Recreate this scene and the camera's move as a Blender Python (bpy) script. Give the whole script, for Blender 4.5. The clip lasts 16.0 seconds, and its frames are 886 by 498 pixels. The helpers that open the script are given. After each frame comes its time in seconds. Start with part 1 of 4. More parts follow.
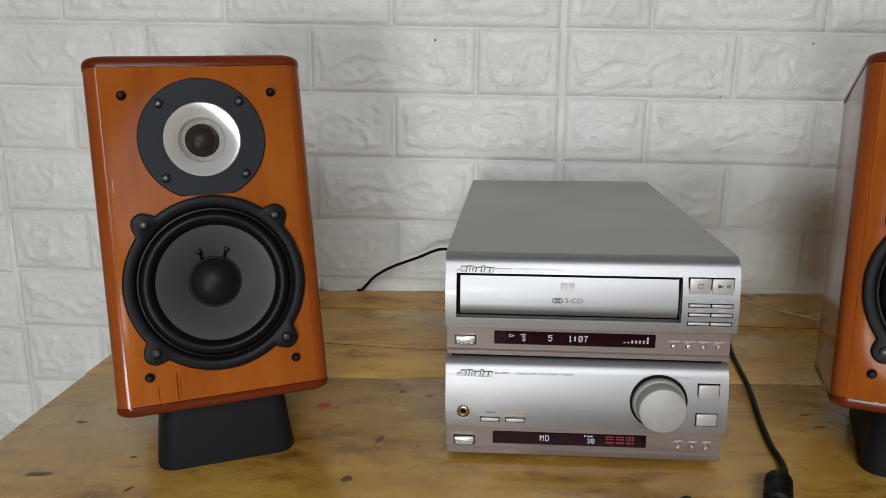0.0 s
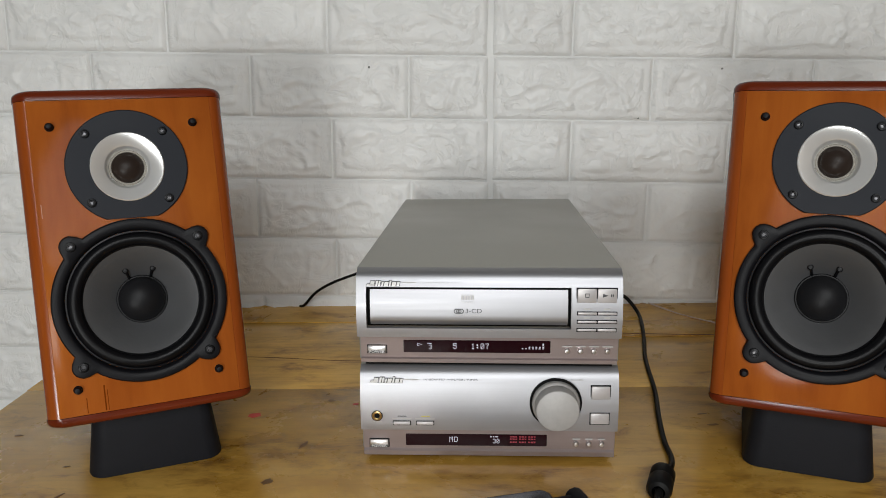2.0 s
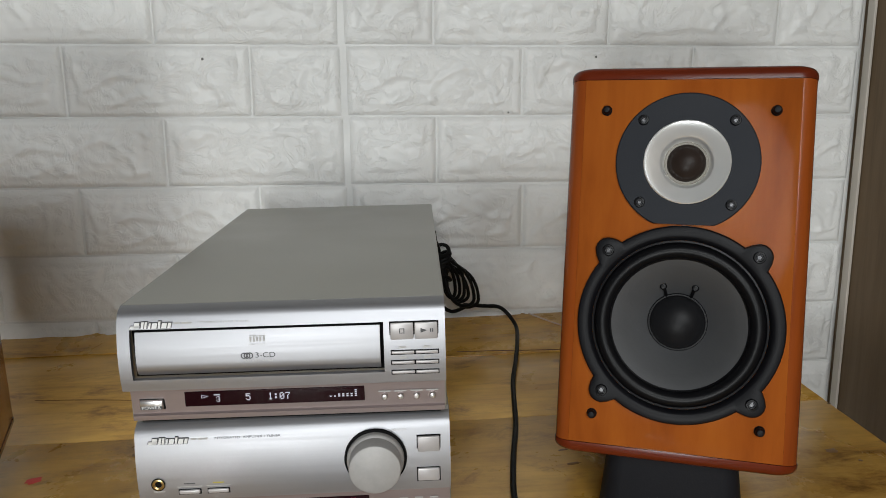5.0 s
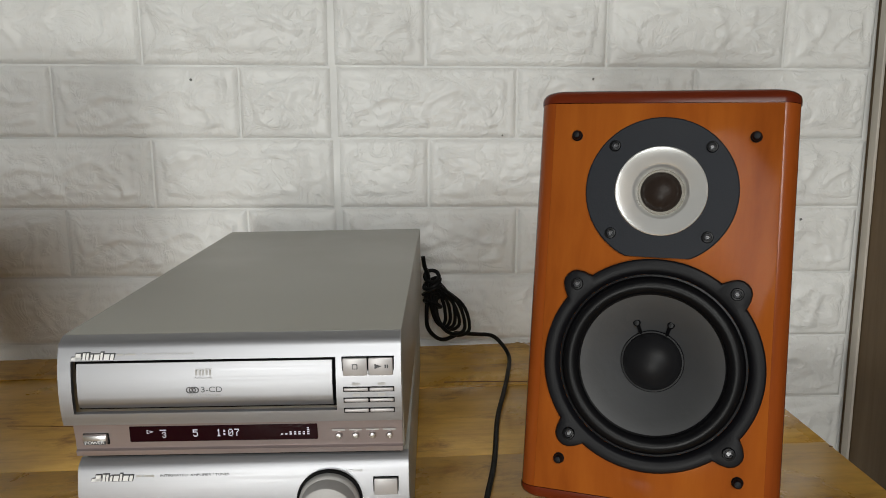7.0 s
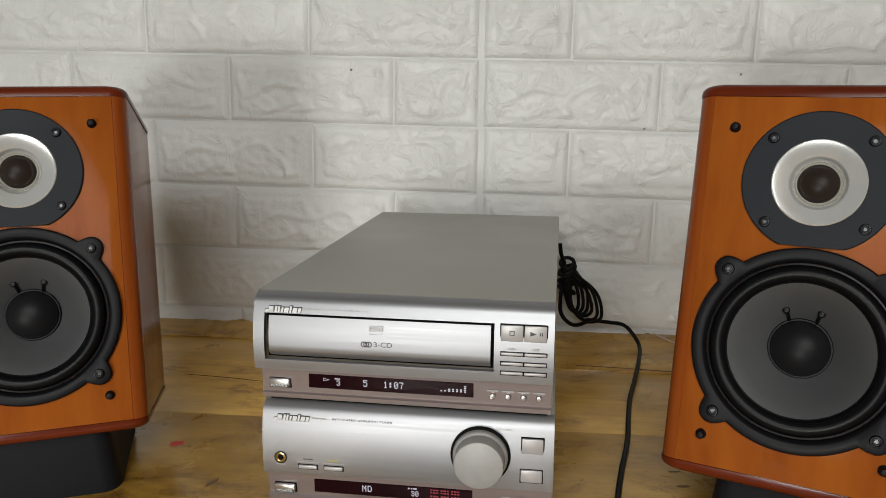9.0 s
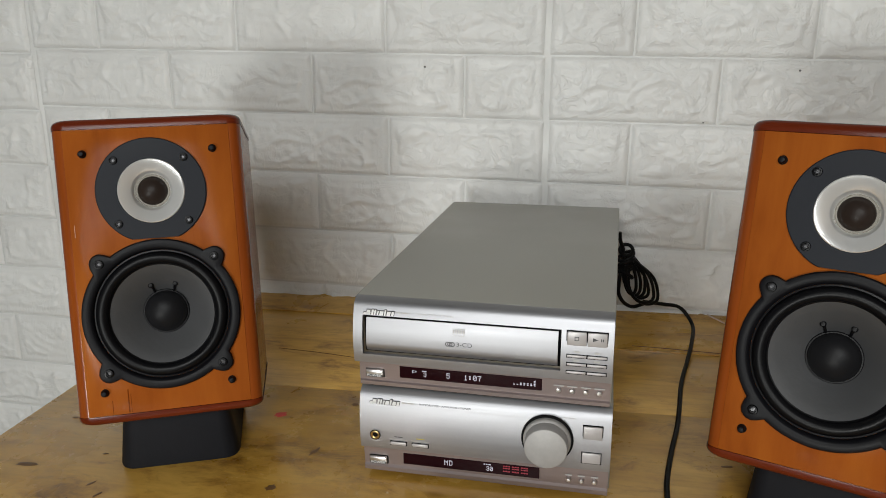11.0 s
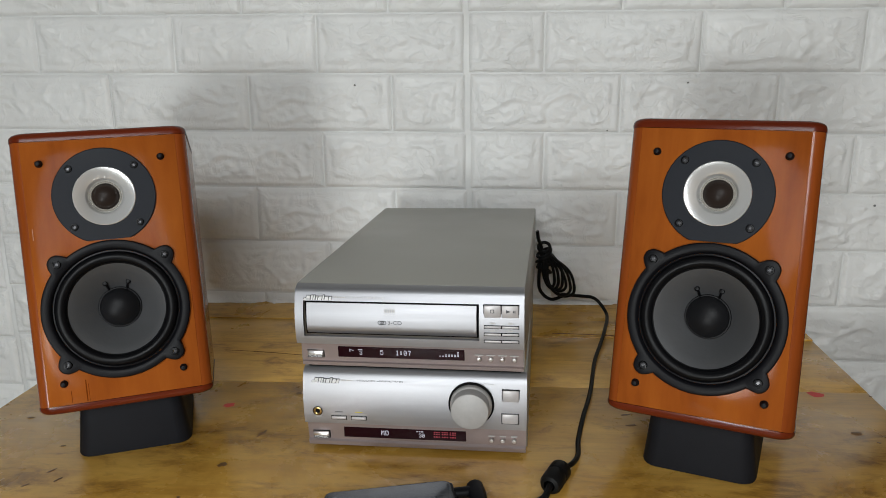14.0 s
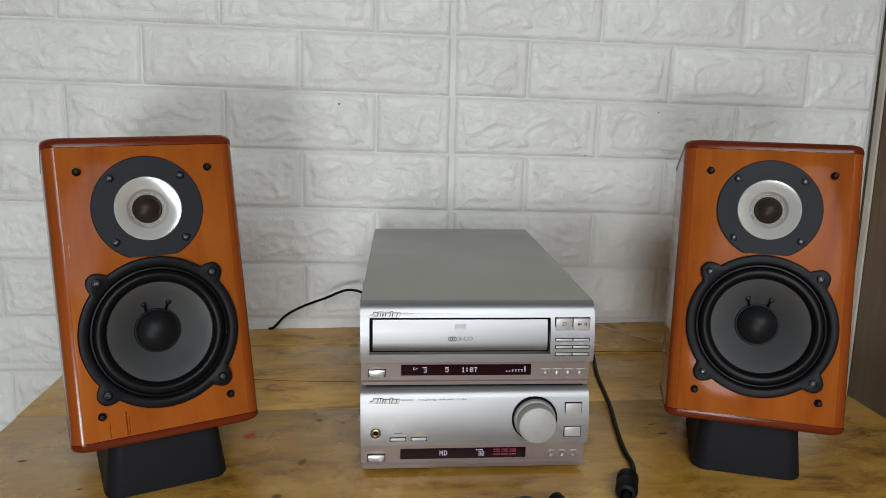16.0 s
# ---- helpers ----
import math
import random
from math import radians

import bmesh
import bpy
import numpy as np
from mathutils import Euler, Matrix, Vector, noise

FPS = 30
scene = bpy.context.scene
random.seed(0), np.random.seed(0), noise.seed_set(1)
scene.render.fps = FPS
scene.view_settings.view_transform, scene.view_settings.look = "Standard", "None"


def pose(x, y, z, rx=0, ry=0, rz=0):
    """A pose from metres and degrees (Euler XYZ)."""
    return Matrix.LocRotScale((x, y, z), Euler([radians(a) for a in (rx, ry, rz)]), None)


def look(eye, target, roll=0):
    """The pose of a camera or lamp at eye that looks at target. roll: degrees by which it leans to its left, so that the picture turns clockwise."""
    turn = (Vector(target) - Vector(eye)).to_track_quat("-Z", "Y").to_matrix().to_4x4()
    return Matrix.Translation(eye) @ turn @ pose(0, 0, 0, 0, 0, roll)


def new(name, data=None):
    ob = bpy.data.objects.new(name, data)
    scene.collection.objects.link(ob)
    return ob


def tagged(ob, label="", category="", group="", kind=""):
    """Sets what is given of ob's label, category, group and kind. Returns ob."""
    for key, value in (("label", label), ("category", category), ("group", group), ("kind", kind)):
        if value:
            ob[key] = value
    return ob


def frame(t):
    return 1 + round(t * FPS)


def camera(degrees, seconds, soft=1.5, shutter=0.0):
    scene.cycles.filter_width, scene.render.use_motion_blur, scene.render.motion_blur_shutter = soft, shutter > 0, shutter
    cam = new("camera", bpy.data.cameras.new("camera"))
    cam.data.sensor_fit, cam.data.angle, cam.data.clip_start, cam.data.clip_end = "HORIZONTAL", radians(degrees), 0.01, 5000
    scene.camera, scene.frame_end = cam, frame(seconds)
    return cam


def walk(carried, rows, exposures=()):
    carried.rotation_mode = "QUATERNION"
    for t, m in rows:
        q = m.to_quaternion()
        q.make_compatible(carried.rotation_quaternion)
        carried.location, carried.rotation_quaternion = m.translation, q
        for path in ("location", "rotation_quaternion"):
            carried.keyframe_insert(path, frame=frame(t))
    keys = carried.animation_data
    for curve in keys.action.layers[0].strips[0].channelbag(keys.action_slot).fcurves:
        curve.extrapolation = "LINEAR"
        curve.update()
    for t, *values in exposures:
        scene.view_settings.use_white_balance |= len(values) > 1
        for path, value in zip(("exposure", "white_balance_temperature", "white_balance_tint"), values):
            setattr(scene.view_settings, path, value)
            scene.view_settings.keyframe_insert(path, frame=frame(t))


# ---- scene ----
cam = camera(61.6, 16.0, 0.9)
PATH = [
    (0, (0.02, -0.48, 0.269), (-0.072, 1.464, -0.191), -0.2),
    (0.5, (0.026, -0.486, 0.279), (-0.071, 1.46, -0.169), -0.4),
    (1, (0.034, -0.495, 0.279), (-0.055, 1.455, -0.159), -0.4),
    (1.5, (0.048, -0.51, 0.278), (-0.017, 1.443, -0.15), -0.5),
    (2, (0.068, -0.52, 0.278), (0.045, 1.436, -0.14), -0.6),
    (2.5, (0.082, -0.524, 0.277), (0.11, 1.432, -0.138), -0.7),
    (3, (0.09, -0.522, 0.274), (0.166, 1.432, -0.144), -0.8),
    (3.5, (0.097, -0.512, 0.272), (0.212, 1.439, -0.156), -0.9),
    (4, (0.11, -0.491, 0.27), (0.252, 1.456, -0.168), -1.0),
    (4.5, (0.129, -0.463, 0.271), (0.283, 1.482, -0.171), -1.1),
    (5, (0.156, -0.427, 0.276), (0.308, 1.519, -0.161), -1.3),
    (5.2, (0.169, -0.413, 0.277), (0.316, 1.534, -0.155), -1.4),
    (7.3, (0.196, -0.405, 0.276), (0.26, 1.558, -0.105), -0.9),
    (7.5, (0.194, -0.407, 0.275), (0.241, 1.555, -0.107), -0.8),
    (8, (0.188, -0.415, 0.273), (0.167, 1.548, -0.11), -0.4),
    (8.5, (0.178, -0.428, 0.271), (0.059, 1.531, -0.115), -0.2),
    (9, (0.169, -0.444, 0.273), (-0.048, 1.505, -0.121), 0.1),
    (9.5, (0.161, -0.453, 0.273), (-0.156, 1.477, -0.143), 0.2),
    (9.7, (0.159, -0.459, 0.277), (-0.187, 1.463, -0.153), 0.2),
    (11.8, (0.172, -0.535, 0.358), (-0.186, 1.348, -0.211), -0.8),
    (12, (0.176, -0.544, 0.359), (-0.164, 1.344, -0.209), -0.9),
    (12.5, (0.181, -0.562, 0.356), (-0.122, 1.337, -0.193), -1.0),
    (13, (0.188, -0.576, 0.343), (-0.088, 1.335, -0.177), -1.3),
    (13.5, (0.189, -0.578, 0.33), (-0.056, 1.344, -0.164), -1.4),
    (14, (0.184, -0.578, 0.324), (-0.019, 1.355, -0.147), -1.4),
    (14.5, (0.168, -0.582, 0.321), (0.033, 1.362, -0.126), -1.1),
    (15, (0.121, -0.585, 0.32), (0.088, 1.37, -0.1), -0.5),
    (15.5, (0.064, -0.581, 0.318), (0.144, 1.376, -0.085), 0.2),
    (16, (0.006, -0.579, 0.311), (0.206, 1.373, -0.079), 0.8),
]
walk(cam, [(t, look(eye, target, roll)) for t, eye, target, roll in PATH],
     [(0, 0, 6550, 10), (1.5, 0, 6600, 11), (3, 0, 6680, 12), (4, 0, 6620, 11), (5.2, 0, 6500, 10), (7.3, 0, 6820, 10), (9.7, 0, 6850, 10), (11.8, 0, 6600, 10), (16, 0, 6450, 10)])

# ---- world, lamps for unseen light, exposure ----
world = bpy.data.worlds.new("world")
scene.world = world
world.use_nodes = True
wn = world.node_tree
sky = wn.nodes.new("ShaderNodeTexSky")
sky.sky_type, sky.sun_disc = "NISHITA", False
sky.sun_elevation, sky.sun_rotation = radians(38), radians(200)
wn.links.new(sky.outputs[0], wn.nodes["Background"].inputs[0])
wn.nodes["Background"].inputs[1].default_value = 0.1


def assumed_window_light(name, eye, target, width, height, power, colour):
    data = bpy.data.lights.new(name, "AREA")
    data.shape, data.size, data.size_y, data.energy, data.color = "RECTANGLE", width, height, power, colour
    ob = new(name, data)
    ob.matrix_world = look(eye, target)
    return ob


# Lamp added for a low source out of view; the window is assumed.
assumed_window_light("low_stand_in_light", (-0.247, -1.58, 0.06), (-0.2, 0.0, 0.1), 0.27, 0.23, 9.2, (0.96, 1.0, 1.0))
# Lamp added for light from higher up, also behind an assumed window.
assumed_window_light("high_stand_in_light", (0.16, -1.58, 0.86), (0.08, 0.0, 0.06), 0.84, 0.6, 16.1, (0.96, 1.0, 1.0))


# ---- materials ----
def material(name, colour=(0.5, 0.5, 0.5), rough=0.5, metal=0.0, coat=0.0):
    m = bpy.data.materials.new(name)
    m.use_nodes = True
    b = m.node_tree.nodes["Principled BSDF"]
    b.inputs["Base Color"].default_value = (*colour, 1)
    b.inputs["Roughness"].default_value = rough
    b.inputs["Metallic"].default_value = metal
    b.inputs["Coat Weight"].default_value = coat
    b.inputs["Coat Roughness"].default_value = 0.12
    return m


def node(m, kind, **values):
    n = m.node_tree.nodes.new(kind)
    for key, value in values.items():
        n.inputs[key.replace("_", " ")].default_value = value
    return n


def link(m, a, out, b, inp):
    m.node_tree.links.new(a.outputs[out], b.inputs[inp])


def coords(m, scale=(1, 1, 1), spread=0.0):
    """Object coordinates, stretched; spread shifts them from one object to the next."""
    tc = node(m, "ShaderNodeTexCoord")
    mp = node(m, "ShaderNodeMapping")
    mp.inputs["Scale"].default_value = scale
    link(m, tc, "Object", mp, "Vector")
    if spread:
        info = node(m, "ShaderNodeObjectInfo")
        mul = node(m, "ShaderNodeMath")
        mul.operation = "MULTIPLY"
        mul.inputs[1].default_value = spread
        link(m, info, "Random", mul, 0)
        link(m, mul, 0, mp, "Location")
    return mp


def ramp(m, stops):
    r = node(m, "ShaderNodeValToRGB")
    els = r.color_ramp.elements
    while len(els) < len(stops):
        els.new(0.5)
    for e, (p, c) in zip(els, stops):
        e.position, e.color = p, (*c, 1)
    return r


def bsdf(m):
    return m.node_tree.nodes["Principled BSDF"]


def bump(m, height, out, strength, distance, under=None):
    b = node(m, "ShaderNodeBump", Strength=strength, Distance=distance)
    link(m, height, out, b, "Height")
    if under:
        link(m, under, "Normal", b, "Normal")
    link(m, b, "Normal", bsdf(m), "Normal")
    return b


def speckled(name, colour, rough, metal=0.0, scale=400.0, depth=0.0002, vary=0.12, coat=0.0):
    """A plain painted or moulded surface: slight mottling, fine grain, uneven gloss."""
    m = material(name, colour, rough, metal, coat)
    mp = coords(m)
    big = node(m, "ShaderNodeTexNoise", Scale=14.0, Detail=5.0)
    link(m, mp, 0, big, "Vector")
    lo, hi = [tuple(min(1, c * k) for c in colour) for k in (1 - vary, 1 + vary)]
    r = ramp(m, [(0.3, lo), (0.7, hi)])
    link(m, big, "Fac", r, "Fac")
    link(m, r, "Color", bsdf(m), "Base Color")
    rr = node(m, "ShaderNodeMapRange", From_Min=0.3, From_Max=0.7, To_Min=max(0.03, rough - 0.06), To_Max=min(1, rough + 0.08))
    link(m, big, "Fac", rr, "Value")
    link(m, rr, "Result", bsdf(m), "Roughness")
    fine = node(m, "ShaderNodeTexNoise", Scale=scale, Detail=2.0)
    link(m, mp, 0, fine, "Vector")
    bump(m, fine, "Fac", 0.35, depth)
    bsdf(m).inputs["Specular IOR Level"].default_value = 0.5 if metal or max(colour) > 0.1 else 0.12
    return m


def wood(name, dark, mid, light, scale, rough, coat, spread=0.0, knots=0.0, bump_depth=0.0003, streak=1.0):
    """Grain runs along the axis whose scale is smallest."""
    m = material(name, mid, rough, 0, coat)
    mp = coords(m, scale, spread)
    warp = node(m, "ShaderNodeTexNoise", Scale=1.6, Detail=3.0)
    link(m, mp, 0, warp, "Vector")
    mix = node(m, "ShaderNodeMixRGB")
    mix.blend_type = "ADD"
    mix.inputs[0].default_value = 0.35
    link(m, mp, 0, mix, 1)
    link(m, warp, "Color", mix, 2)
    grain = node(m, "ShaderNodeTexNoise", Scale=5.0, Detail=8.0, Roughness=0.62)
    link(m, mix, 0, grain, "Vector")
    r = ramp(m, [(0.26, dark), (0.5, mid), (0.76, light)])
    link(m, grain, "Fac", r, "Fac")
    # broad stains in true proportions
    sp = coords(m, (1, 1, 1), spread)
    stain = node(m, "ShaderNodeTexNoise", Scale=6.0, Detail=9.0, Roughness=0.66, Distortion=0.3)
    link(m, sp, 0, stain, "Vector")
    sr = ramp(m, [(0.28, (1 - 0.5 * streak, 1 - 0.55 * streak, 1 - 0.6 * streak)), (0.45, (1 - 0.15 * streak, 1 - 0.17 * streak, 1 - 0.2 * streak)), (0.6, (1, 1, 1))])
    link(m, stain, "Fac", sr, "Fac")
    mul = node(m, "ShaderNodeMixRGB")
    mul.blend_type = "MULTIPLY"
    mul.inputs[0].default_value = 1.0
    link(m, r, "Color", mul, 1)
    link(m, sr, "Color", mul, 2)
    last = mul
    if knots:
        kp = coords(m, (7, 13, 7), spread)
        vor = node(m, "ShaderNodeTexVoronoi", Scale=1.0)
        link(m, kp, 0, vor, "Vector")
        kr = ramp(m, [(0.0, (0.2, 0.13, 0.08)), (0.035, (0.45, 0.33, 0.22)), (0.08, (1, 1, 1))])
        link(m, vor, "Distance", kr, "Fac")
        km = node(m, "ShaderNodeMixRGB")
        km.blend_type = "MULTIPLY"
        km.inputs[0].default_value = knots
        wp = coords(m, (0.45, 1, 1), spread)
        wear = node(m, "ShaderNodeTexNoise", Scale=34.0, Detail=10.0, Roughness=0.72, Distortion=0.4)
        link(m, wp, 0, wear, "Vector")
        wr = ramp(m, [(0.33, (0.42, 0.35, 0.27)), (0.42, (0.8, 0.76, 0.7)), (0.49, (1, 1, 1)), (0.72, (1.0, 1.0, 1.0))])
        link(m, wear, "Fac", wr, "Fac")
        wm = node(m, "ShaderNodeMixRGB")
        wm.blend_type = "MULTIPLY"
        wm.inputs[0].default_value = 1.0
        link(m, mul, 0, wm, 1)
        link(m, wr, "Color", wm, 2)
        mul = wm
        link(m, mul, 0, km, 1)
        link(m, kr, "Color", km, 2)
        last = km
    lp = coords(m, tuple(k * (0.6 if k == min(scale) else 11) for k in scale), spread)
    lines = node(m, "ShaderNodeTexNoise", Scale=2.0, Detail=3.0, Roughness=0.5)
    link(m, lp, 0, lines, "Vector")
    lr = ramp(m, [(0.36, (1 - 0.3 * streak, 1 - 0.34 * streak, 1 - 0.38 * streak)), (0.52, (1, 1, 1))])
    link(m, lines, "Fac", lr, "Fac")
    lm = node(m, "ShaderNodeMixRGB")
    lm.blend_type = "MULTIPLY"
    lm.inputs[0].default_value = 0.38
    link(m, last, 0, lm, 1)
    link(m, lr, "Color", lm, 2)
    last = lm
    link(m, last, 0, bsdf(m), "Base Color")
    rr = node(m, "ShaderNodeMapRange", From_Min=0.3, From_Max=0.7, To_Min=rough * 0.75, To_Max=rough * 1.35)
    link(m, stain, "Fac", rr, "Value")
    link(m, rr, "Result", bsdf(m), "Roughness")
    bump(m, grain, "Fac", 0.25, bump_depth)
    return m


def brushed(name, colour, rough, scale, metal=1.0, vary=0.05):
    m = material(name, colour, rough, metal)
    mp = coords(m, scale)
    n = node(m, "ShaderNodeTexNoise", Scale=1.0, Detail=4.0)
    link(m, mp, 0, n, "Vector")
    r = ramp(m, [(0.3, tuple(c * (1 - vary) for c in colour)), (0.7, tuple(min(1, c * (1 + vary)) for c in colour))])
    link(m, n, "Fac", r, "Fac")
    link(m, r, "Color", bsdf(m), "Base Color")
    rr = node(m, "ShaderNodeMapRange", From_Min=0.3, From_Max=0.7, To_Min=rough - 0.04, To_Max=rough + 0.05)
    link(m, n, "Fac", rr, "Value")
    link(m, rr, "Result", bsdf(m), "Roughness")
    bump(m, n, "Fac", 0.08, 0.0001)
    return m


def glow(name, colour, strength):
    m = material(name, (0.02, 0.02, 0.02), 0.4)
    bsdf(m).inputs["Emission Color"].default_value = (*colour, 1)
    bsdf(m).inputs["Emission Strength"].default_value = strength
    return m


def foam(name):
    """White embossed foam: chiselled relief that differs from brick to brick."""
    m = material(name, (0.8, 0.8, 0.78), 0.48)
    mp = coords(m, (1, 1, 1), 37.0)
    big = node(m, "ShaderNodeTexNoise", Scale=9.0, Detail=4.0)
    link(m, mp, 0, big, "Vector")
    r = ramp(m, [(0.3, (0.76, 0.755, 0.735)), (0.65, (0.84, 0.84, 0.82))])
    link(m, big, "Fac", r, "Fac")
    link(m, r, "Color", bsdf(m), "Base Color")
    dents = node(m, "ShaderNodeTexNoise", Scale=60.0, Detail=3.0, Roughness=0.5)
    link(m, mp, 0, dents, "Vector")
    b0 = bump(m, dents, "Fac", 0.22, 0.004)
    crease = node(m, "ShaderNodeTexNoise", Scale=30.0, Detail=5.0, Roughness=0.6, Distortion=0.9)
    link(m, mp, 0, crease, "Vector")
    fold = ramp(m, [(0.44, (0, 0, 0)), (0.5, (1, 1, 1)), (0.53, (0.1, 0.1, 0.1)), (0.64, (0.5, 0.5, 0.5))])
    link(m, crease, "Fac", fold, "Fac")
    b1 = bump(m, fold, "Color", 0.32, 0.0035, b0)
    fine = node(m, "ShaderNodeTexNoise", Scale=420.0, Detail=2.0)
    link(m, mp, 0, fine, "Vector")
    bump(m, fine, "Fac", 0.07, 0.0006, b1)
    return m


FOAM = foam("white_foam")
GROUT = speckled("white_foam_joint", (0.76, 0.76, 0.74), 0.6, scale=300)
# Plaster of the unseen walls and ceiling, dark to cut bounced light.
PLASTER = speckled("unseen_room_plaster", (0.32, 0.32, 0.31), 0.8, scale=120, depth=0.001)
FLOOR = speckled("floor_tile", (0.3, 0.27, 0.23), 0.4, scale=60)
BOARD = wood("brown_laminate", (0.125, 0.086, 0.05), (0.16, 0.112, 0.067), (0.195, 0.138, 0.085), (14, 14, 1.2), 0.6, 0.0, streak=0.4)
bsdf(BOARD).inputs["Specular IOR Level"].default_value = 0.2
TRIM = speckled("pale_edging", (0.5, 0.46, 0.4), 0.5)
PINE = wood("varnished_pine", (0.5, 0.262, 0.045), (0.66, 0.378, 0.072), (0.82, 0.51, 0.122), (3.2, 9, 9), 0.28, 0.2, 11.0, 0.8, streak=0.78)
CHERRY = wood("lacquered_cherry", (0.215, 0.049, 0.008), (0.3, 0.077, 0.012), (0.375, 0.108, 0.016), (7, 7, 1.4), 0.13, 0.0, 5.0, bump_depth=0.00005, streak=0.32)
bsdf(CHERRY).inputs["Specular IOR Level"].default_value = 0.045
# Cherry of the baffle again, with the rounded edges' shade put into it.
EDGE = wood("shaded_cherry_edge", (0.18, 0.035, 0.006), (0.25, 0.054, 0.008), (0.31, 0.075, 0.011), (11, 11, 1.0), 0.16, 0.0, 5.0, bump_depth=0.00004, streak=0.25)
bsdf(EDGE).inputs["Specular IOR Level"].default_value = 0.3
MAHOGANY = wood("dark_mahogany", (0.075, 0.011, 0.004), (0.115, 0.017, 0.005), (0.155, 0.026, 0.008), (1.2, 16, 16), 0.2, 0.03, 3.0, bump_depth=0.00004, streak=0.3)
bsdf(MAHOGANY).inputs["Specular IOR Level"].default_value = 0.2
STAND = speckled("charcoal_plastic", (0.0105, 0.0112, 0.014), 0.55, scale=700, vary=0.2)
FLANGE = speckled("grey_black_flange", (0.017, 0.019, 0.024), 0.5, scale=900)
FRAME = speckled("black_moulded_frame", (0.0055, 0.0055, 0.007), 0.42, scale=800)
RUBBER = speckled("black_rubber", (0.0034, 0.0034, 0.0042), 0.36, scale=500)
bsdf(RUBBER).inputs["Specular IOR Level"].default_value = 0.14
CONE = speckled("grey_paper_cone", (0.06, 0.061, 0.064), 0.5, 0.15, scale=260, depth=0.0004, vary=0.15)
bsdf(CONE).inputs["Specular IOR Level"].default_value = 0.7
CAP = speckled("matt_dust_cap", (0.008, 0.008, 0.009), 0.36, scale=300)
DOME = speckled("dark_silk_dome", (0.022, 0.015, 0.012), 0.36, scale=900)
SILK = speckled("beige_fabric_ring", (0.3, 0.28, 0.245), 0.6, scale=900)
HORN = brushed("turned_aluminium", (0.9, 0.9, 0.89), 0.3, (25, 25, 25), 0.65, 0.015)
bsdf(HORN).inputs["Anisotropic"].default_value = 0.85
turned = node(HORN, "ShaderNodeTangent")
turned.direction_type, turned.axis = "RADIAL", "Y"
link(HORN, turned, 0, bsdf(HORN), "Tangent")
SCREW = brushed("black_screw_steel", (0.003, 0.003, 0.0035), 0.34, (60, 60, 60), 0.0)
bsdf(SCREW).inputs["Specular IOR Level"].default_value = 0.15
# Lighter grey carries the glint seen inside the black screws.
SOCKET = brushed("glint_socket_steel", (0.07, 0.07, 0.075), 0.3, (60, 60, 60), 0.3)
SILVER = brushed("silver_aluminium", (0.375, 0.376, 0.394), 0.46, (8, 700, 700), 0.9, 0.03)
STRIP = brushed("mauve_grey_panel", (0.33, 0.275, 0.27), 0.45, (8, 700, 700), 0.7, 0.03)
COVER = speckled("grey_painted_steel", (0.345, 0.338, 0.305), 0.4, 0.35, scale=900, vary=0.04)
CHROME = brushed("chromed_button", (0.68, 0.67, 0.67), 0.32, (100, 100, 100))
SLIM = brushed("pale_key_metal", (0.47, 0.45, 0.45), 0.38, (100, 100, 100), 0.3)
KNOB = brushed("satin_knob", (0.42, 0.41, 0.4), 0.6, (300, 300, 300), 0.3)
# For black parts; also stands in for shade in gaps and recesses.
BLACK = speckled("black_gap", (0.004, 0.004, 0.004), 0.8)
WINDOW = material("display_glass", (0.013, 0.002, 0.004), 0.16)
bsdf(WINDOW).inputs["Specular IOR Level"].default_value = 0.12
INK = material("grey_print", (0.07, 0.07, 0.075), 0.5)
PALE = material("faint_print", (0.42, 0.41, 0.4), 0.5)
WHITE = material("white_print", (0.8, 0.8, 0.8), 0.5)
BRASS = brushed("brass_socket", (0.75, 0.55, 0.25), 0.3, (200, 200, 200))
DIGIT = glow("display_white", (0.85, 0.85, 1.0), 0.65)
REDLIT = glow("display_red", (1.0, 0.06, 0.12), 0.28)
CABLE = speckled("black_cable", (0.006, 0.006, 0.006), 0.42, scale=600)
DEVICE = speckled("blue_grey_plastic", (0.028, 0.036, 0.048), 0.18, scale=700)
bsdf(DEVICE).inputs["Specular IOR Level"].default_value = 0.5
REDMARK = speckled("red_wax_mark", (0.6, 0.06, 0.05), 0.6)
YELLOW = material("yellow_print", (0.5, 0.42, 0.05), 0.5)
SPECK = material("grey_dirt", (0.2, 0.2, 0.19), 0.8)
WIRE = material("clear_wire", (0.55, 0.42, 0.36), 0.3)


# ---- mesh helpers ----
def part(name, bm, mat, parent=None, label="", smooth=True):
    bmesh.ops.recalc_face_normals(bm, faces=bm.faces)
    me = bpy.data.meshes.new(name)
    bm.to_mesh(me)
    bm.free()
    me.materials.append(mat)
    if smooth:
        me.shade_smooth()
        me.set_sharp_from_angle(angle=radians(35))
    ob = new(name, me)
    ob.parent = parent
    if label:
        tagged(ob, label)
    return ob


def box(x0, x1, y0, y1, z0, z1, r=0.0, seg=2, bm=None):
    bm = bm or bmesh.new()
    m = Matrix.LocRotScale(((x0 + x1) / 2, (y0 + y1) / 2, (z0 + z1) / 2), None, (x1 - x0, y1 - y0, z1 - z0))
    made = bmesh.ops.create_cube(bm, size=1, matrix=m)["verts"]
    if r:
        edges = list({e for v in made for e in v.link_edges})
        bmesh.ops.bevel(bm, geom=edges, offset=r, segments=seg, affect="EDGES", profile=0.5)
    return bm


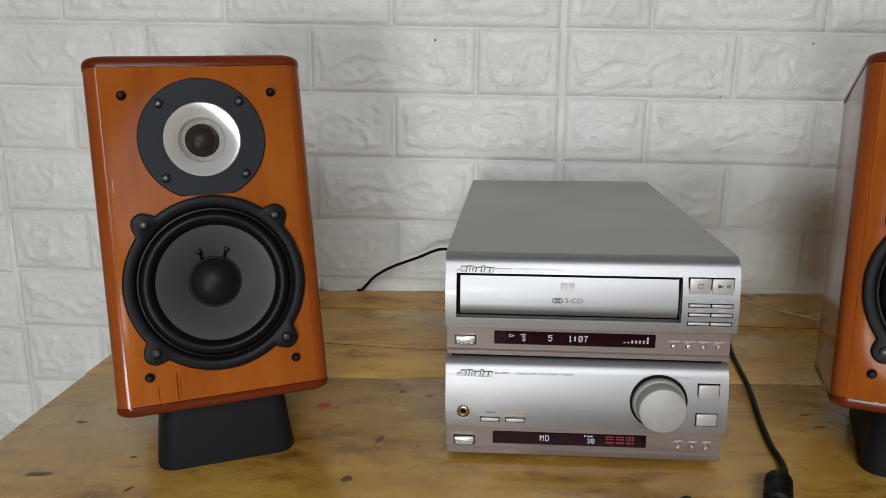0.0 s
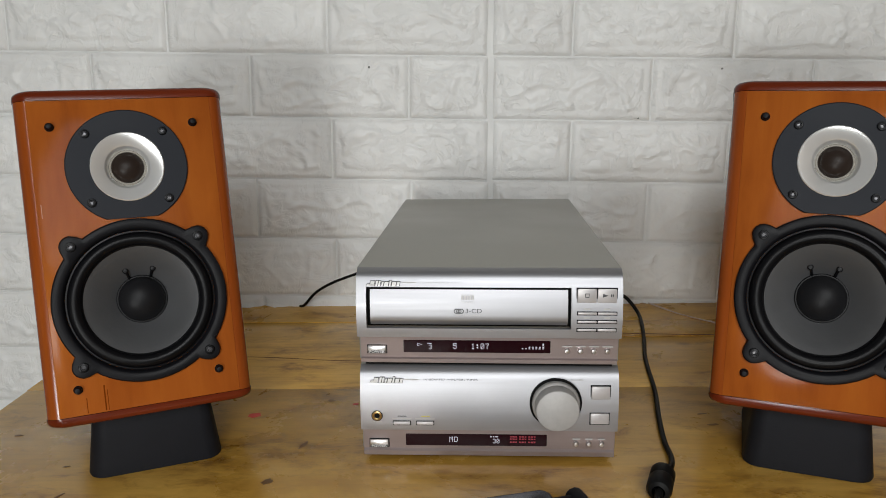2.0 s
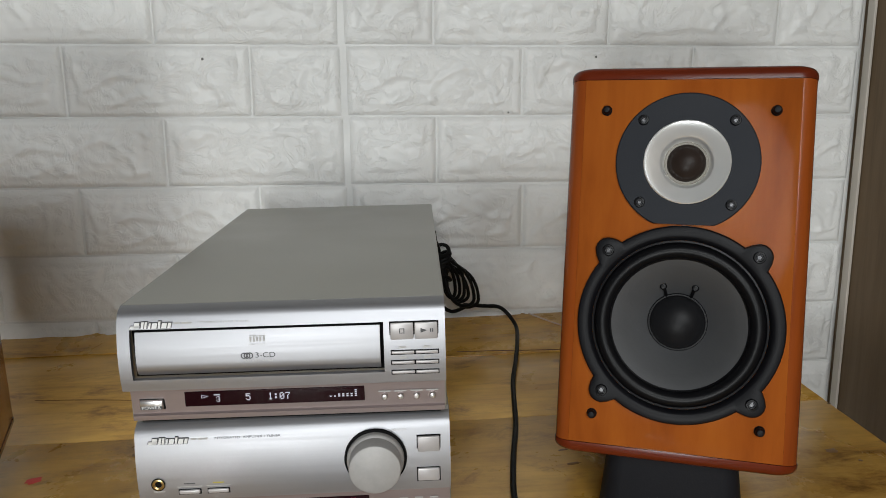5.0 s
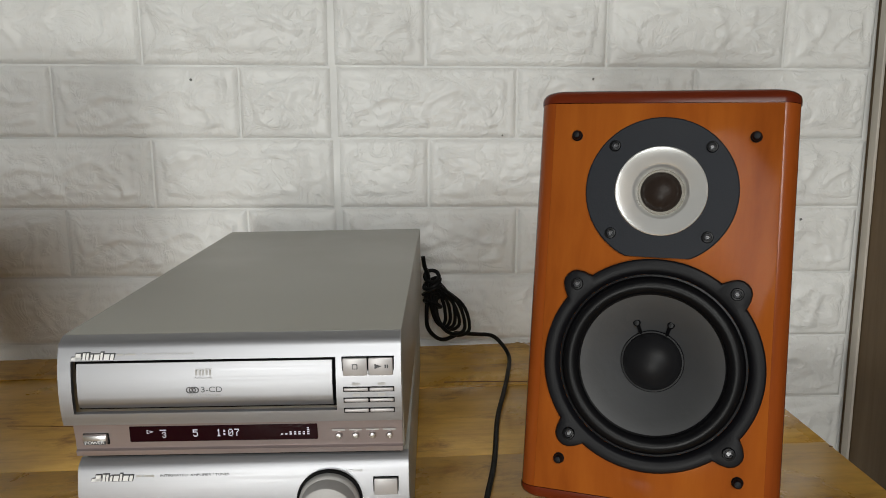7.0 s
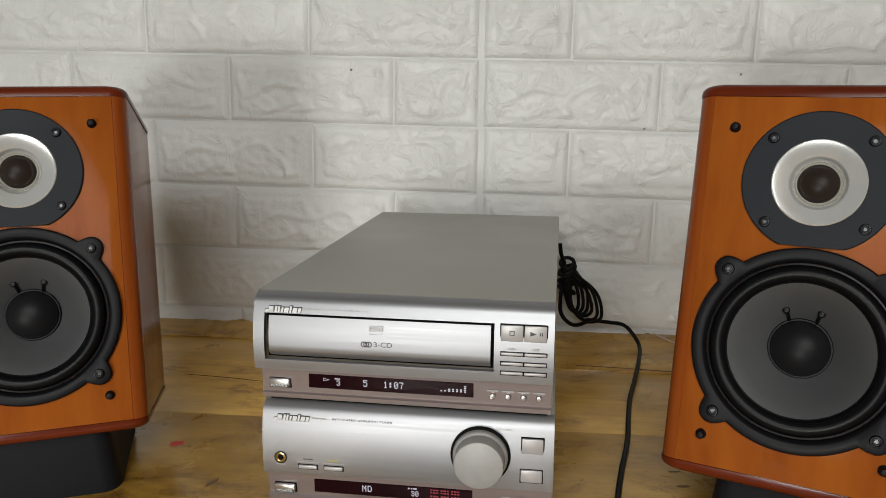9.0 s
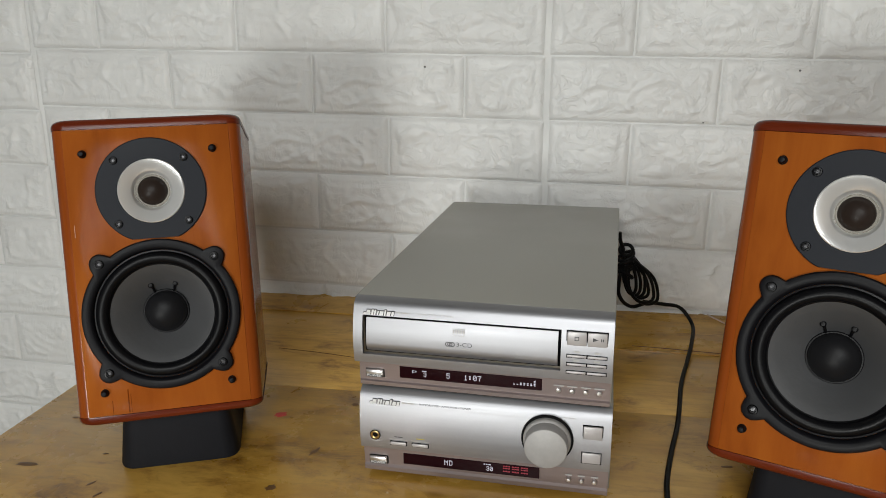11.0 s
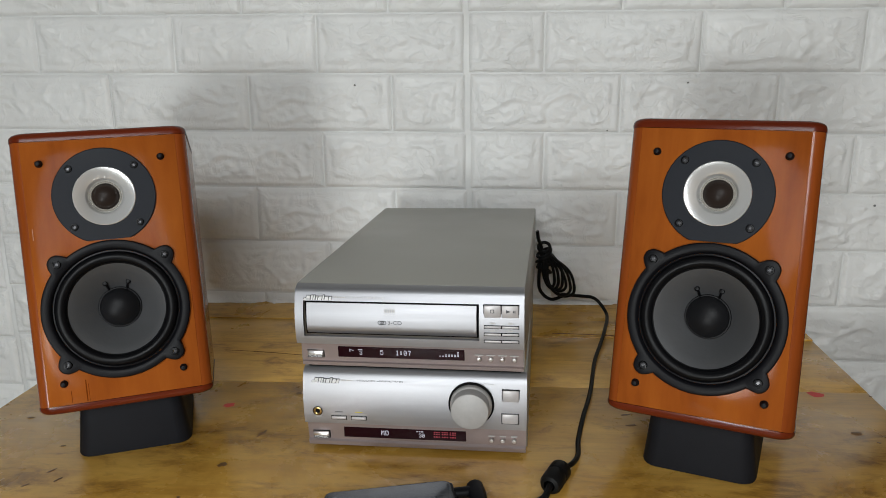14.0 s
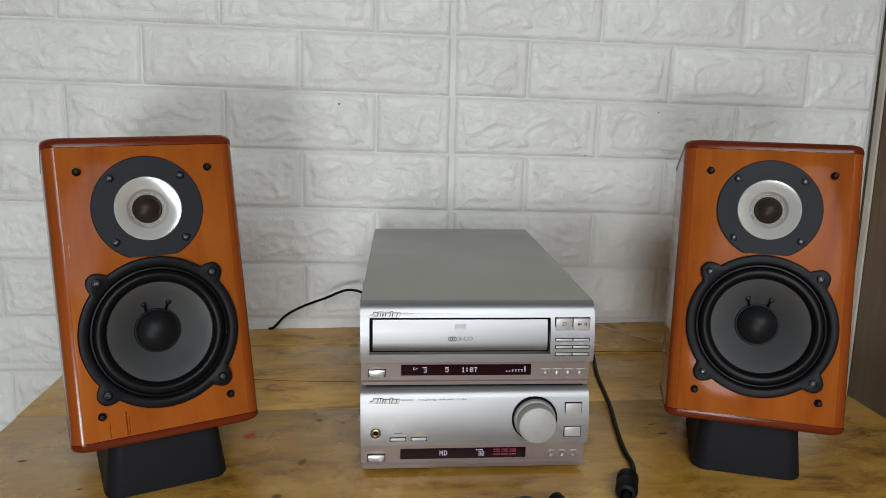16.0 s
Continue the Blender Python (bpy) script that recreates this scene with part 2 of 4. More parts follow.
def lathe(profile, around=48, bm=None, at=(0, 0, 0)):
    """Turns (radius, height) pairs; the axis points along -y, out of a front."""
    bm = bm or bmesh.new()
    rings = []
    for r, h in profile:
        ring = []
        if r < 1e-6:
            ring = [bm.verts.new((at[0], at[1] - h, at[2]))] * around
        else:
            for i in range(around):
                a = 2 * math.pi * i / around
                ring.append(bm.verts.new((at[0] + r * math.cos(a), at[1] - h, at[2] + r * math.sin(a))))
        rings.append(ring)
    for a, b in zip(rings, rings[1:]):
        for i in range(around):
            j = (i + 1) % around
            vs = []
            for v in (a[i], a[j], b[j], b[i]):
                if v not in vs:
                    vs.append(v)
            if len(vs) > 2:
                bm.faces.new(vs)
    return bm


def loft(loops, bm=None, caps=True):
    """Joins closed loops of equal length; caps close the ends."""
    bm = bm or bmesh.new()
    rings = [[bm.verts.new(p) for p in loop] for loop in loops]
    n = len(rings[0])
    for a, b in zip(rings, rings[1:]):
        for i in range(n):
            bm.faces.new((a[i], a[(i + 1) % n], b[(i + 1) % n], b[i]))
    if caps:
        bm.faces.new(rings[0])
        bm.faces.new(rings[-1][::-1])
    return bm


def smooth_path(points, steps=8):
    pts = [Vector(p) for p in points]
    pts = [pts[0] * 2 - pts[1]] + pts + [pts[-1] * 2 - pts[-2]]
    out = []
    for i in range(1, len(pts) - 2):
        a, b, c, d = pts[i - 1:i + 3]
        for k in range(steps):
            t = k / steps
            out.append(0.5 * (2 * b + (c - a) * t + (2 * a - 5 * b + 4 * c - d) * t * t + (3 * b - a - 3 * c + d) * t ** 3))
    return out + [pts[-2]]


def tube(points, radius, around=10, steps=8, bm=None):
    line = smooth_path(points, steps)
    loops, up = [], Vector((0.13, 0.2, 1)).normalized()
    for i, p in enumerate(line):
        way = (line[min(i + 1, len(line) - 1)] - line[max(i - 1, 0)]).normalized()
        side = way.cross(up).normalized()
        up = side.cross(way).normalized()
        loops.append([p + radius * (math.cos(2 * math.pi * k / around) * side + math.sin(2 * math.pi * k / around) * up) for k in range(around)])
    return loft(loops, bm)


def lettering(name, text, size, x, y, z, mat, parent, align="CENTER", squash=1.0, slant=0.0):
    """Raised print on a front that faces -y."""
    cu = bpy.data.curves.new(name, "FONT")
    cu.body, cu.size, cu.align_x, cu.align_y, cu.extrude, cu.shear = text, size, align, "CENTER", 0.00006, slant
    ob = bpy.data.objects.new(name, cu)
    scene.collection.objects.link(ob)
    me = bpy.data.meshes.new_from_object(ob.evaluated_get(bpy.context.evaluated_depsgraph_get()))
    bpy.data.objects.remove(ob)
    me.name = name
    me.transform(Matrix.Translation((x, y, z)) @ Matrix.Rotation(radians(90), 4, "X") @ Matrix.Diagonal((squash, 1, 1, 1)))
    me.materials.clear()
    me.materials.append(mat)
    out = new(name, me)
    out.parent = parent
    return out


def thing(name, m, label, category, group=""):
    ob = new(name)
    ob.empty_display_size = 0.05
    ob.matrix_world = m
    return tagged(ob, label, category, group)


# ---- room ----
WALL_Y, BACK, LEFT, RIGHT, TOP, GROUND = 0.409, -1.62, -1.9, 0.705, 2.1, -0.75


def structure(name, bm, mat, label, smooth=False):
    return tagged(part(name, bm, mat, None, "", smooth), label, name.split("_")[0], "", "structure")


wall = structure("wall_north", box(LEFT - 0.12, RIGHT + 0.12, WALL_Y, WALL_Y + 0.12, GROUND, TOP), GROUT, "white wall clad in embossed foam brick panels")
structure("floor", box(LEFT - 0.12, RIGHT + 0.12, BACK - 0.12, WALL_Y + 0.12, GROUND - 0.1, GROUND), FLOOR, "dull brown tiled floor below the table")
# The ceiling is out of view, added to enclose the light.
structure("ceiling", box(LEFT - 0.12, RIGHT + 0.12, BACK - 0.12, WALL_Y + 0.12, TOP, TOP + 0.1), PLASTER, "unseen plain plaster ceiling, added to close the room")
structure("wall_east", box(RIGHT, RIGHT + 0.12, BACK, WALL_Y - 0.002, GROUND, TOP), BOARD, "brown wood-grain laminate side wall")


# Unseen wall added round the lamps, set close for stronger falloff.
bm = bmesh.new()
for lo, hi, b, t in ((LEFT, -0.4, GROUND, TOP), (-0.4, -0.095, GROUND, -0.075), (-0.4, -0.095, 0.195, 0.5), (-0.095, 0.62, GROUND, 0.5), (-0.4, -0.3, 0.5, 1.22),
                     (-0.4, 0.62, 1.22, TOP), (0.62, RIGHT, GROUND, TOP)):
    box(lo, hi, BACK - 0.12, BACK, b, t, bm=bm)
structure("wall_south", bm, PLASTER, "unseen plaster wall, added with openings for the two lamps")
# West wall, out of view as well, added to keep the light in.
structure("wall_west", box(LEFT - 0.12, LEFT, BACK, WALL_Y - 0.002, GROUND, TOP), PLASTER, "unseen plain plaster side wall, added to close the room")
structure("trim", box(RIGHT - 0.004, RIGHT - 0.0005, WALL_Y - 0.024, WALL_Y - 0.012, GROUND, TOP, 0.001), TRIM, "thin pale edging strip down the wall corner")

# ---- table ----
table = thing("table", pose(0, 0, 0), "scuffed yellow varnished pine plank table against the brick wall", "table")
TX0, TX1, TY0, TY1 = -0.341, 0.531, -0.26, 0.4085
BUTT = 0.1
for x0, x1, a, b, lift in ((TX0, TX1, TY0, -0.15, 0.0), (TX0 + 0.001, TX1 - 0.0012, -0.15, 0.146, 0.0), (TX0, BUTT, 0.146, TY1, 0.0),
                           (BUTT + 0.0004, TX1 - 0.0008, 0.146, 0.292, 0.0), (BUTT + 0.0004, TX1, 0.292, TY1, 0.0012)):
    part("plank", box(x0, x1, a + 0.00015, b - 0.00015, -0.026, lift, 0.0003, 2), PINE, table)
bm = bmesh.new()
loft([[(x, 0.352, 0.0013), (x, 0.376, 0.0028), (x, 0.3975, 0.0058), (x, TY1, 0.0064), (x, TY1, 0.0001), (x, 0.352, 0.0001)] for x in (TX0 + 0.0005, TX1 - 0.0005)], bm)
part("back_board", bm, PINE, table, "warped pine strip rising slightly to the wall")
for x in (TX0 + 0.06, TX1 - 0.06):
    for y in (TY0 + 0.06, TY1 - 0.06):
        part("leg", box(x - 0.03, x + 0.03, y - 0.03, y + 0.03, GROUND, -0.0262, 0.004), PINE, table)
part("apron", box(TX0 + 0.03, TX1 - 0.03, TY0 + 0.03, TY1 - 0.03, -0.09, -0.0263, 0.003), PINE, table)


def mark(name, x, y, rx, ry, turn, mat, label, z=0.0001):
    bm = bmesh.new()
    rnd = random.Random(int(abs(x * 5000) + abs(y * 900)))
    ring = []
    for k in range(14):
        a = 2 * math.pi * k / 14
        s = 0.7 + 0.5 * rnd.random()
        px, py = rx * s * math.cos(a), ry * s * math.sin(a)
        ring.append((px * math.cos(turn) - py * math.sin(turn), px * math.sin(turn) + py * math.cos(turn)))
    loft([[(x + p, y + q, z) for p, q in ring], [(x + 0.85 * p, y + 0.85 * q, z + 0.00012) for p, q in ring]], bm)
    return part(name, bm, mat, table, label)


KNOT = speckled("dark_knot", (0.16, 0.075, 0.018), 0.4)
for x, y, rx, ry, a in ((-0.052, 0.031, 0.0022, 0.0075, -0.35), (-0.068, -0.0265, 0.0035, 0.005, -0.8), (-0.211, -0.045, 0.0015, 0.0048, -0.5), (-0.197, -0.058, 0.0016, 0.0052, -0.4),
                        (-0.219, -0.068, 0.0014, 0.004, -0.7), (-0.227, -0.003, 0.003, 0.0014, 0.2), (-0.2825, -0.029, 0.009, 0.003, 0.1), (-0.294, 0.05, 0.004, 0.0015, 0.1),
                        (-0.043, 0.118, 0.0032, 0.003, 0.3), (-0.084, -0.077, 0.0017, 0.0015, 0.3), (0.483, 0.0585, 0.006, 0.0036, 0.1), (0.495, 0.0425, 0.0017, 0.0016, 0.6),
                        (0.287, 0.064, 0.006, 0.002, 0.1), (0.529, 0.1376, 0.0015, 0.0018, 0.2), (0.285, 0.085, 0.005, 0.0015, 0.2)):
    mark("knot", x, y, rx, ry, a, KNOT, "dark brown knot in the wood")
mark("paint_mark", -0.106, 0.087, 0.006, 0.0045, 0.5, REDMARK, "faded red wax mark")
mark("paint_mark", 0.4786, 0.139, 0.0062, 0.008, 0.8, REDMARK, "faded red wax mark")
mark("paint_mark", -0.02, 0.11, 0.003, 0.002, 0.2, REDMARK, "faded red wax mark")
JOINT = speckled("dark_joint", (0.11, 0.035, 0.012), 0.6)
bm = tube([(0.225, 0.3035, 0.0012), (0.26, 0.3015, 0.0013), (0.3, 0.298, 0.0012), (0.345, 0.2945, 0.0013), (0.4, 0.2935, 0.0012)], 0.0007, 6, 4)
part("joint_crack", bm, JOINT, table, "dark reddish open joint between boards")
bm = tube([(-0.17, 0.236, 0.0), (-0.12, 0.231, 0.0001), (-0.06, 0.222, 0.0), (-0.01, 0.219, 0.0)], 0.0004, 6, 4)
part("joint_crack", bm, JOINT, table, "thin dark joint between boards")


# ---- loudspeakers ----
HALF_W, HALF_H, DEPTH = 0.0693, 0.1168, 0.158
WOOFER, TWEETER = (0.0, -0.0342), (0.0, 0.0613)


def rounded_rect(w0, w1, d0, d1, r, z, seg=6):
    """A loop in plan: x from w0 to w1, y from d0 (front) to d1, corners of radius r."""
    out = []
    for cx, cy, a0 in ((w1 - r, d0 + r, -90), (w1 - r, d1 - r, 0), (w0 + r, d1 - r, 90), (w0 + r, d0 + r, 180)):
        for k in range(seg + 1):
            a = radians(a0 + 90 * k / seg)
            out.append((cx + r * math.cos(a), cy + r * math.sin(a), z))
    return out


def cap_loops(z_in, z_out, r):
    """A bullnosed slab from z_in to the outer face z_out."""
    loops, s = [rounded_rect(-HALF_W - 0.0006, HALF_W + 0.0006, -0.0006, DEPTH, 0.011, z_in)], 1 if z_out > z_in else -1
    for k in range(6):
        a = radians(90 * k / 5)
        inset = r * (1 - math.cos(a))
        loops.append(rounded_rect(-HALF_W - 0.0006 + inset, HALF_W + 0.0006 - inset, -0.0006 + inset, DEPTH - inset, 0.011, z_out - s * r * (1 - math.sin(a))))
    return loops


def screw(x, z, y, r, parent):
    """A black cap screw, its rim standing round a hexagonal socket greyed for its glint."""
    bm = lathe([(r, 0), (r, 0.0012), (r * 0.9, 0.002), (r * 0.68, 0.0021), (r * 0.62, 0.0017)], 18, at=(x, y, z))
    part("screw", bm, SCREW, parent, "black hex-socket screw")
    bm = lathe([(r * 0.62, 0.0014), (r * 0.48, 0.0016), (r * 0.34, 0.0004), (0, 0.0004)], 6, at=(x, y, z))
    part("screw_socket", bm, SOCKET, parent, "hexagonal socket, its glint painted as lighter grey")


def lug_radius(a, base, lugs, lr):
    """The outline of a round frame with four round ears."""
    best = base
    for b in (45, 135, 225, 315):
        d = a - radians(b)
        s = lugs * math.sin(d)
        if math.cos(d) > 0 and abs(s) < lr:
            best = max(best, lugs * math.cos(d) + math.sqrt(lr * lr - s * s))
    return best


def bore(ob, holes, depth=0.03):
    """Cuts round blind holes into the front of ob."""
    for (x, z), r in holes:
        bm = bmesh.new()
        loft([[(x + r * math.cos(2 * math.pi * k / 64), y, z + r * math.sin(2 * math.pi * k / 64)) for k in range(64)] for y in (-0.01, depth)], bm)
        bmesh.ops.recalc_face_normals(bm, faces=bm.faces)
        me = bpy.data.meshes.new("cutter")
        bm.to_mesh(me)
        bm.free()
        cutter = new("cutter", me)
        cutter.parent = ob.parent
        mod = ob.modifiers.new("bore", "BOOLEAN")
        mod.operation, mod.solver, mod.object = "DIFFERENCE", "EXACT", cutter
        bpy.context.view_layer.update()
        cut = bpy.data.meshes.new_from_object(ob.evaluated_get(bpy.context.evaluated_depsgraph_get()))
        ob.modifiers.clear()
        ob.data = cut
        bpy.data.objects.remove(cutter)
        cut.set_sharp_from_angle(angle=radians(35))


def loudspeaker(m, label):
    sp = thing("loudspeaker", m, label, "loudspeaker", "pair of loudspeakers")
    bm = loft([rounded_rect(-HALF_W, HALF_W, 0, DEPTH - 0.001, 0.0095, z) for z in (-HALF_H + 0.0072, HALF_H - 0.0068)])
    cabinet = part("cabinet", bm, EDGE, sp, "lacquered cherry cabinet, shade of its rounded edges painted darker red-brown")
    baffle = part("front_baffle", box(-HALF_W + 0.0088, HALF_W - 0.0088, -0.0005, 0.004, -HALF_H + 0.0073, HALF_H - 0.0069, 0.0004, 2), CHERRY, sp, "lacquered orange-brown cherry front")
    for board in (cabinet, baffle):
        bore(board, [(TWEETER, 0.0238), (WOOFER, 0.0497)])
    part("top_rail", loft(cap_loops(HALF_H - 0.0066, HALF_H + 0.0012, 0.0055)), MAHOGANY, sp, "dark red-brown rounded rail")
    part("bottom_rail", loft(cap_loops(-HALF_H + 0.007, -HALF_H, 0.0055)), MAHOGANY, sp, "dark red-brown rounded rail")
    for sx in (-1, 1):
        for sz in (-1, 1):
            part("grille_peg", lathe([(0.0031, 0), (0.0031, 0.0006), (0.0024, 0.0012), (0.0024, 0.0045), (0.0017, 0.0056), (0, 0.006)], 16, at=(sx * 0.0472, 0, sz * 0.0915)), FRAME, sp, "small black grille peg")
    # tweeter: a flange cut flat below, a turned horn and a dome
    tx, tz = TWEETER
    tweeter = new("tweeter")
    tweeter.parent = sp
    tagged(tweeter, "round tweeter with bright turned aluminium horn")
    n, loops = 72, []
    for rr, h in ((0.0405, 0.0), (0.0405, 0.0022), (0.0398, 0.0028), (0.0247, 0.0028), (0.0246, 0.0)):
        loop = []
        for k in range(n):
            a = 2 * math.pi * k / n
            x, z = rr * math.cos(a), rr * math.sin(a)
            if rr > 0.03:
                z = max(z, -0.0365)
            loop.append((tx + x, -h, tz + z))
        loops.append(loop)
    part("flange", loft(loops, caps=False), FLANGE, tweeter, "satin charcoal flange")
    part("horn", lathe([(0.0245, 0.0), (0.0245, 0.0028), (0.0239, 0.0032), (0.0157, 0.0008), (0.0148, 0.0), (0.0128, -0.0045), (0.0122, -0.007)], 64, at=(tx, 0, tz)), HORN, tweeter, "bright turned aluminium horn ring")
    part("dome_surround", lathe([(0.0128, -0.0052), (0.0119, -0.0036), (0.0106, -0.0042)], 40, at=(tx, 0, tz)), SILK, tweeter, "greyish beige fabric ring")
    part("dome", lathe([(0.0112 * math.cos(radians(a)), -0.0048 + 0.0078 * math.sin(radians(a))) for a in range(0, 91, 10)], 40, at=(tx, 0, tz)), DOME, tweeter, "dark brown silk dome")
    for sx in (-1, 1):
        for sz in (-1, 1):
            screw(tx + sx * 0.0255, tz + sz * 0.0243, -0.0026, 0.0031, tweeter)
    # woofer: eared frame, rubber roll, paper cone, dust cap
    wx, wz = WOOFER
    woofer = new("woofer")
    woofer.parent = sp
    tagged(woofer, "large black woofer with grey paper cone")
    n, loops = 160, []
    for off, h in ((0.0, 0.0), (0.0, 0.0032), (-0.0009, 0.0043), (-0.0022, 0.0046)):
        loops.append([(wx + (lug_radius(2 * math.pi * k / n, 0.0582, 0.0592, 0.0078) + off) * math.cos(2 * math.pi * k / n), -h,
                       wz + (lug_radius(2 * math.pi * k / n, 0.0582, 0.0592, 0.0078) + off) * math.sin(2 * math.pi * k / n)) for k in range(n)])
    for r, h in ((0.0522, 0.0046), (0.051, 0.0038), (0.0498, 0.0012), (0.0496, 0.0)):
        loops.append([(wx + r * math.cos(2 * math.pi * k / n), -h, wz + r * math.sin(2 * math.pi * k / n)) for k in range(n)])
    part("frame", loft(loops, caps=False), FRAME, woofer, "black moulded frame with four screw ears")
    roll = [(0.0502, 0.0004), (0.0486, 0.0006)] + [(0.0438 + 0.0046 * math.cos(radians(a)), 0.0008 + 0.0046 * math.sin(radians(a))) for a in range(0, 181, 15)] + [(0.0384, 0.0004)]
    part("surround", lathe(roll, 80, at=(wx, 0, wz)), RUBBER, woofer, "glossy black rubber surround")
    part("cone", lathe([(0.0394, 0.0006), (0.038, 0.0), (0.031, -0.0056), (0.024, -0.0122), (0.0165, -0.0195)], 80, at=(wx, 0, wz)), CONE, woofer, "dull grey paper cone")
    cap = [(0.0176, -0.0176), (0.0171, -0.0164), (0.0163, -0.0164)] + [(0.0162 * math.cos(radians(a)), -0.0164 + 0.0104 * math.sin(radians(a))) for a in range(6, 91, 7)]
    part("dust_cap", lathe(cap, 56, at=(wx, 0, wz)), CAP, woofer, "black domed dust cap")
    for sx in (-1, 1):
        part("lead_wire", tube([(wx + sx * 0.0072, 0.0172, wz + 0.0155), (wx + sx * 0.0082, 0.0142, wz + 0.019), (wx + sx * 0.0091, 0.0128, wz + 0.0212)], 0.001, 8, 5), RUBBER, woofer)
        part("eyelet", lathe([(0.0021, -0.0138), (0.0021, -0.0115), (0.0014, -0.0108), (0, -0.0106)], 14, at=(wx + sx * 0.0093, 0, wz + 0.0216)), RUBBER, woofer)
    for b in (45, 135, 225, 315):
        x, z = 0.0592 * math.cos(radians(b)), 0.0592 * math.sin(radians(b))
        screw(wx + x, wz + z, -0.0045, 0.0034, woofer)
    return sp


TILT_BACK = 12.45


def speaker_pose(x, y, z, yaw, lean):
    return Matrix.Translation((x, y, z)) @ Matrix.Rotation(radians(yaw), 4, "Z") @ Matrix.Rotation(radians(-TILT_BACK), 4, "X") @ Matrix.Rotation(radians(lean), 4, "Y")


LEFT_SPEAKER, RIGHT_SPEAKER = (-0.1573, -0.002, 0.1668, 23.0), (0.3282, -0.016, 0.1673, -20.9)
speaker_label = "lacquered cherry-wood bookshelf loudspeaker without grille on a slanted black stand"
left_speaker = loudspeaker(speaker_pose(*LEFT_SPEAKER, -0.7), speaker_label)
SCRATCH = speckled("pale_scratch", (0.45, 0.2, 0.1), 0.5)
part("scratch", box(-0.0577, -0.0572, -0.0007, -0.0002, 0.029, 0.0385), SCRATCH, left_speaker, "thin pale scratch in the lacquer")
GRAIN = speckled("dark_cherry_grain", (0.13, 0.026, 0.003), 0.85)
bsdf(GRAIN).inputs["Specular IOR Level"].default_value = 0.0
for gx, gw, z0, z1 in ((-0.0308, 0.0009, -0.1085, -0.0905), (-0.0425, 0.0005, -0.1085, -0.098), (-0.029, 0.0004, -0.1085, -0.094)):
    part("grain_line", box(gx - gw / 2, gx + gw / 2, -0.00058, -0.0002, z0, z1), GRAIN, left_speaker, "dark vertical grain line")
loudspeaker(speaker_pose(*RIGHT_SPEAKER, 0.6), speaker_label)


def speaker_stand(x, y, z, yaw, wide):
    """A wedge with its top cut to the slope of the cabinet's bottom."""
    st = thing("speaker_stand", Matrix.Translation((x, y, 0)) @ Matrix.Rotation(radians(yaw), 4, "Z"), "slanted charcoal plastic speaker stand with rounded corners", "speaker stand", "pair of speaker stands")
    t = math.tan(radians(TILT_BACK))
    edge = z - HALF_H * math.cos(radians(TILT_BACK))
    front = -HALF_H * math.sin(radians(TILT_BACK))
    lower = rounded_rect(-0.0445 * wide, 0.0445 * wide, -0.005, 0.105, 0.0125, 0.0)
    upper = rounded_rect(-0.0395 * wide, 0.0395 * wide, -0.0035, 0.103, 0.0115, 0.0)
    loops = [[(a * 0.985, b * 0.985, 0.0004) for a, b, c in lower], [(a, b, 0.0022) for a, b, c in lower],
             [(a, b, edge - (b - front) * t - 0.0028) for a, b, c in upper], [(a * 0.99, b * 0.99, edge - (b * 0.99 - front) * t - 0.0012) for a, b, c in upper]]
    part("body", loft(loops), STAND, st)
    part("base_pad", loft([[(a * 0.94, b * 0.94 + 0.003, z) for a, b, c in lower] for z in (0.0, 0.0005)]), RUBBER, st, "thin black rubber pad")
    return st


speaker_stand(*LEFT_SPEAKER, 1.07)
speaker_stand(*RIGHT_SPEAKER, 1.0)


# ---- hi-fi units ----
def curved_panel(us, zs, front, hole=None, thick=0.003, shift=0.0):
    """A front panel that follows the profile y = front(z); hole: (u0, u1, z0, z1)."""
    bm = bmesh.new()
    grid = [[bm.verts.new((u, front(z) + shift, z)) for u in us] for z in zs]
    for j in range(len(zs) - 1):
        for i in range(len(us) - 1):
            uc, zc = (us[i] + us[i + 1]) / 2, (zs[j] + zs[j + 1]) / 2
            if hole and hole[0] < uc < hole[1] and hole[2] < zc < hole[3]:
                continue
            bm.faces.new((grid[j][i], grid[j][i + 1], grid[j + 1][i + 1], grid[j + 1][i]))
    bmesh.ops.recalc_face_normals(bm, faces=bm.faces)
    if sum(f.normal.y for f in bm.faces) > 0:
        bmesh.ops.reverse_faces(bm, faces=bm.faces)
    bmesh.ops.solidify(bm, geom=bm.faces[:], thickness=thick)
    return bm


def steps(a, b, n):
    return [a + (b - a) * k / n for k in range(n + 1)]


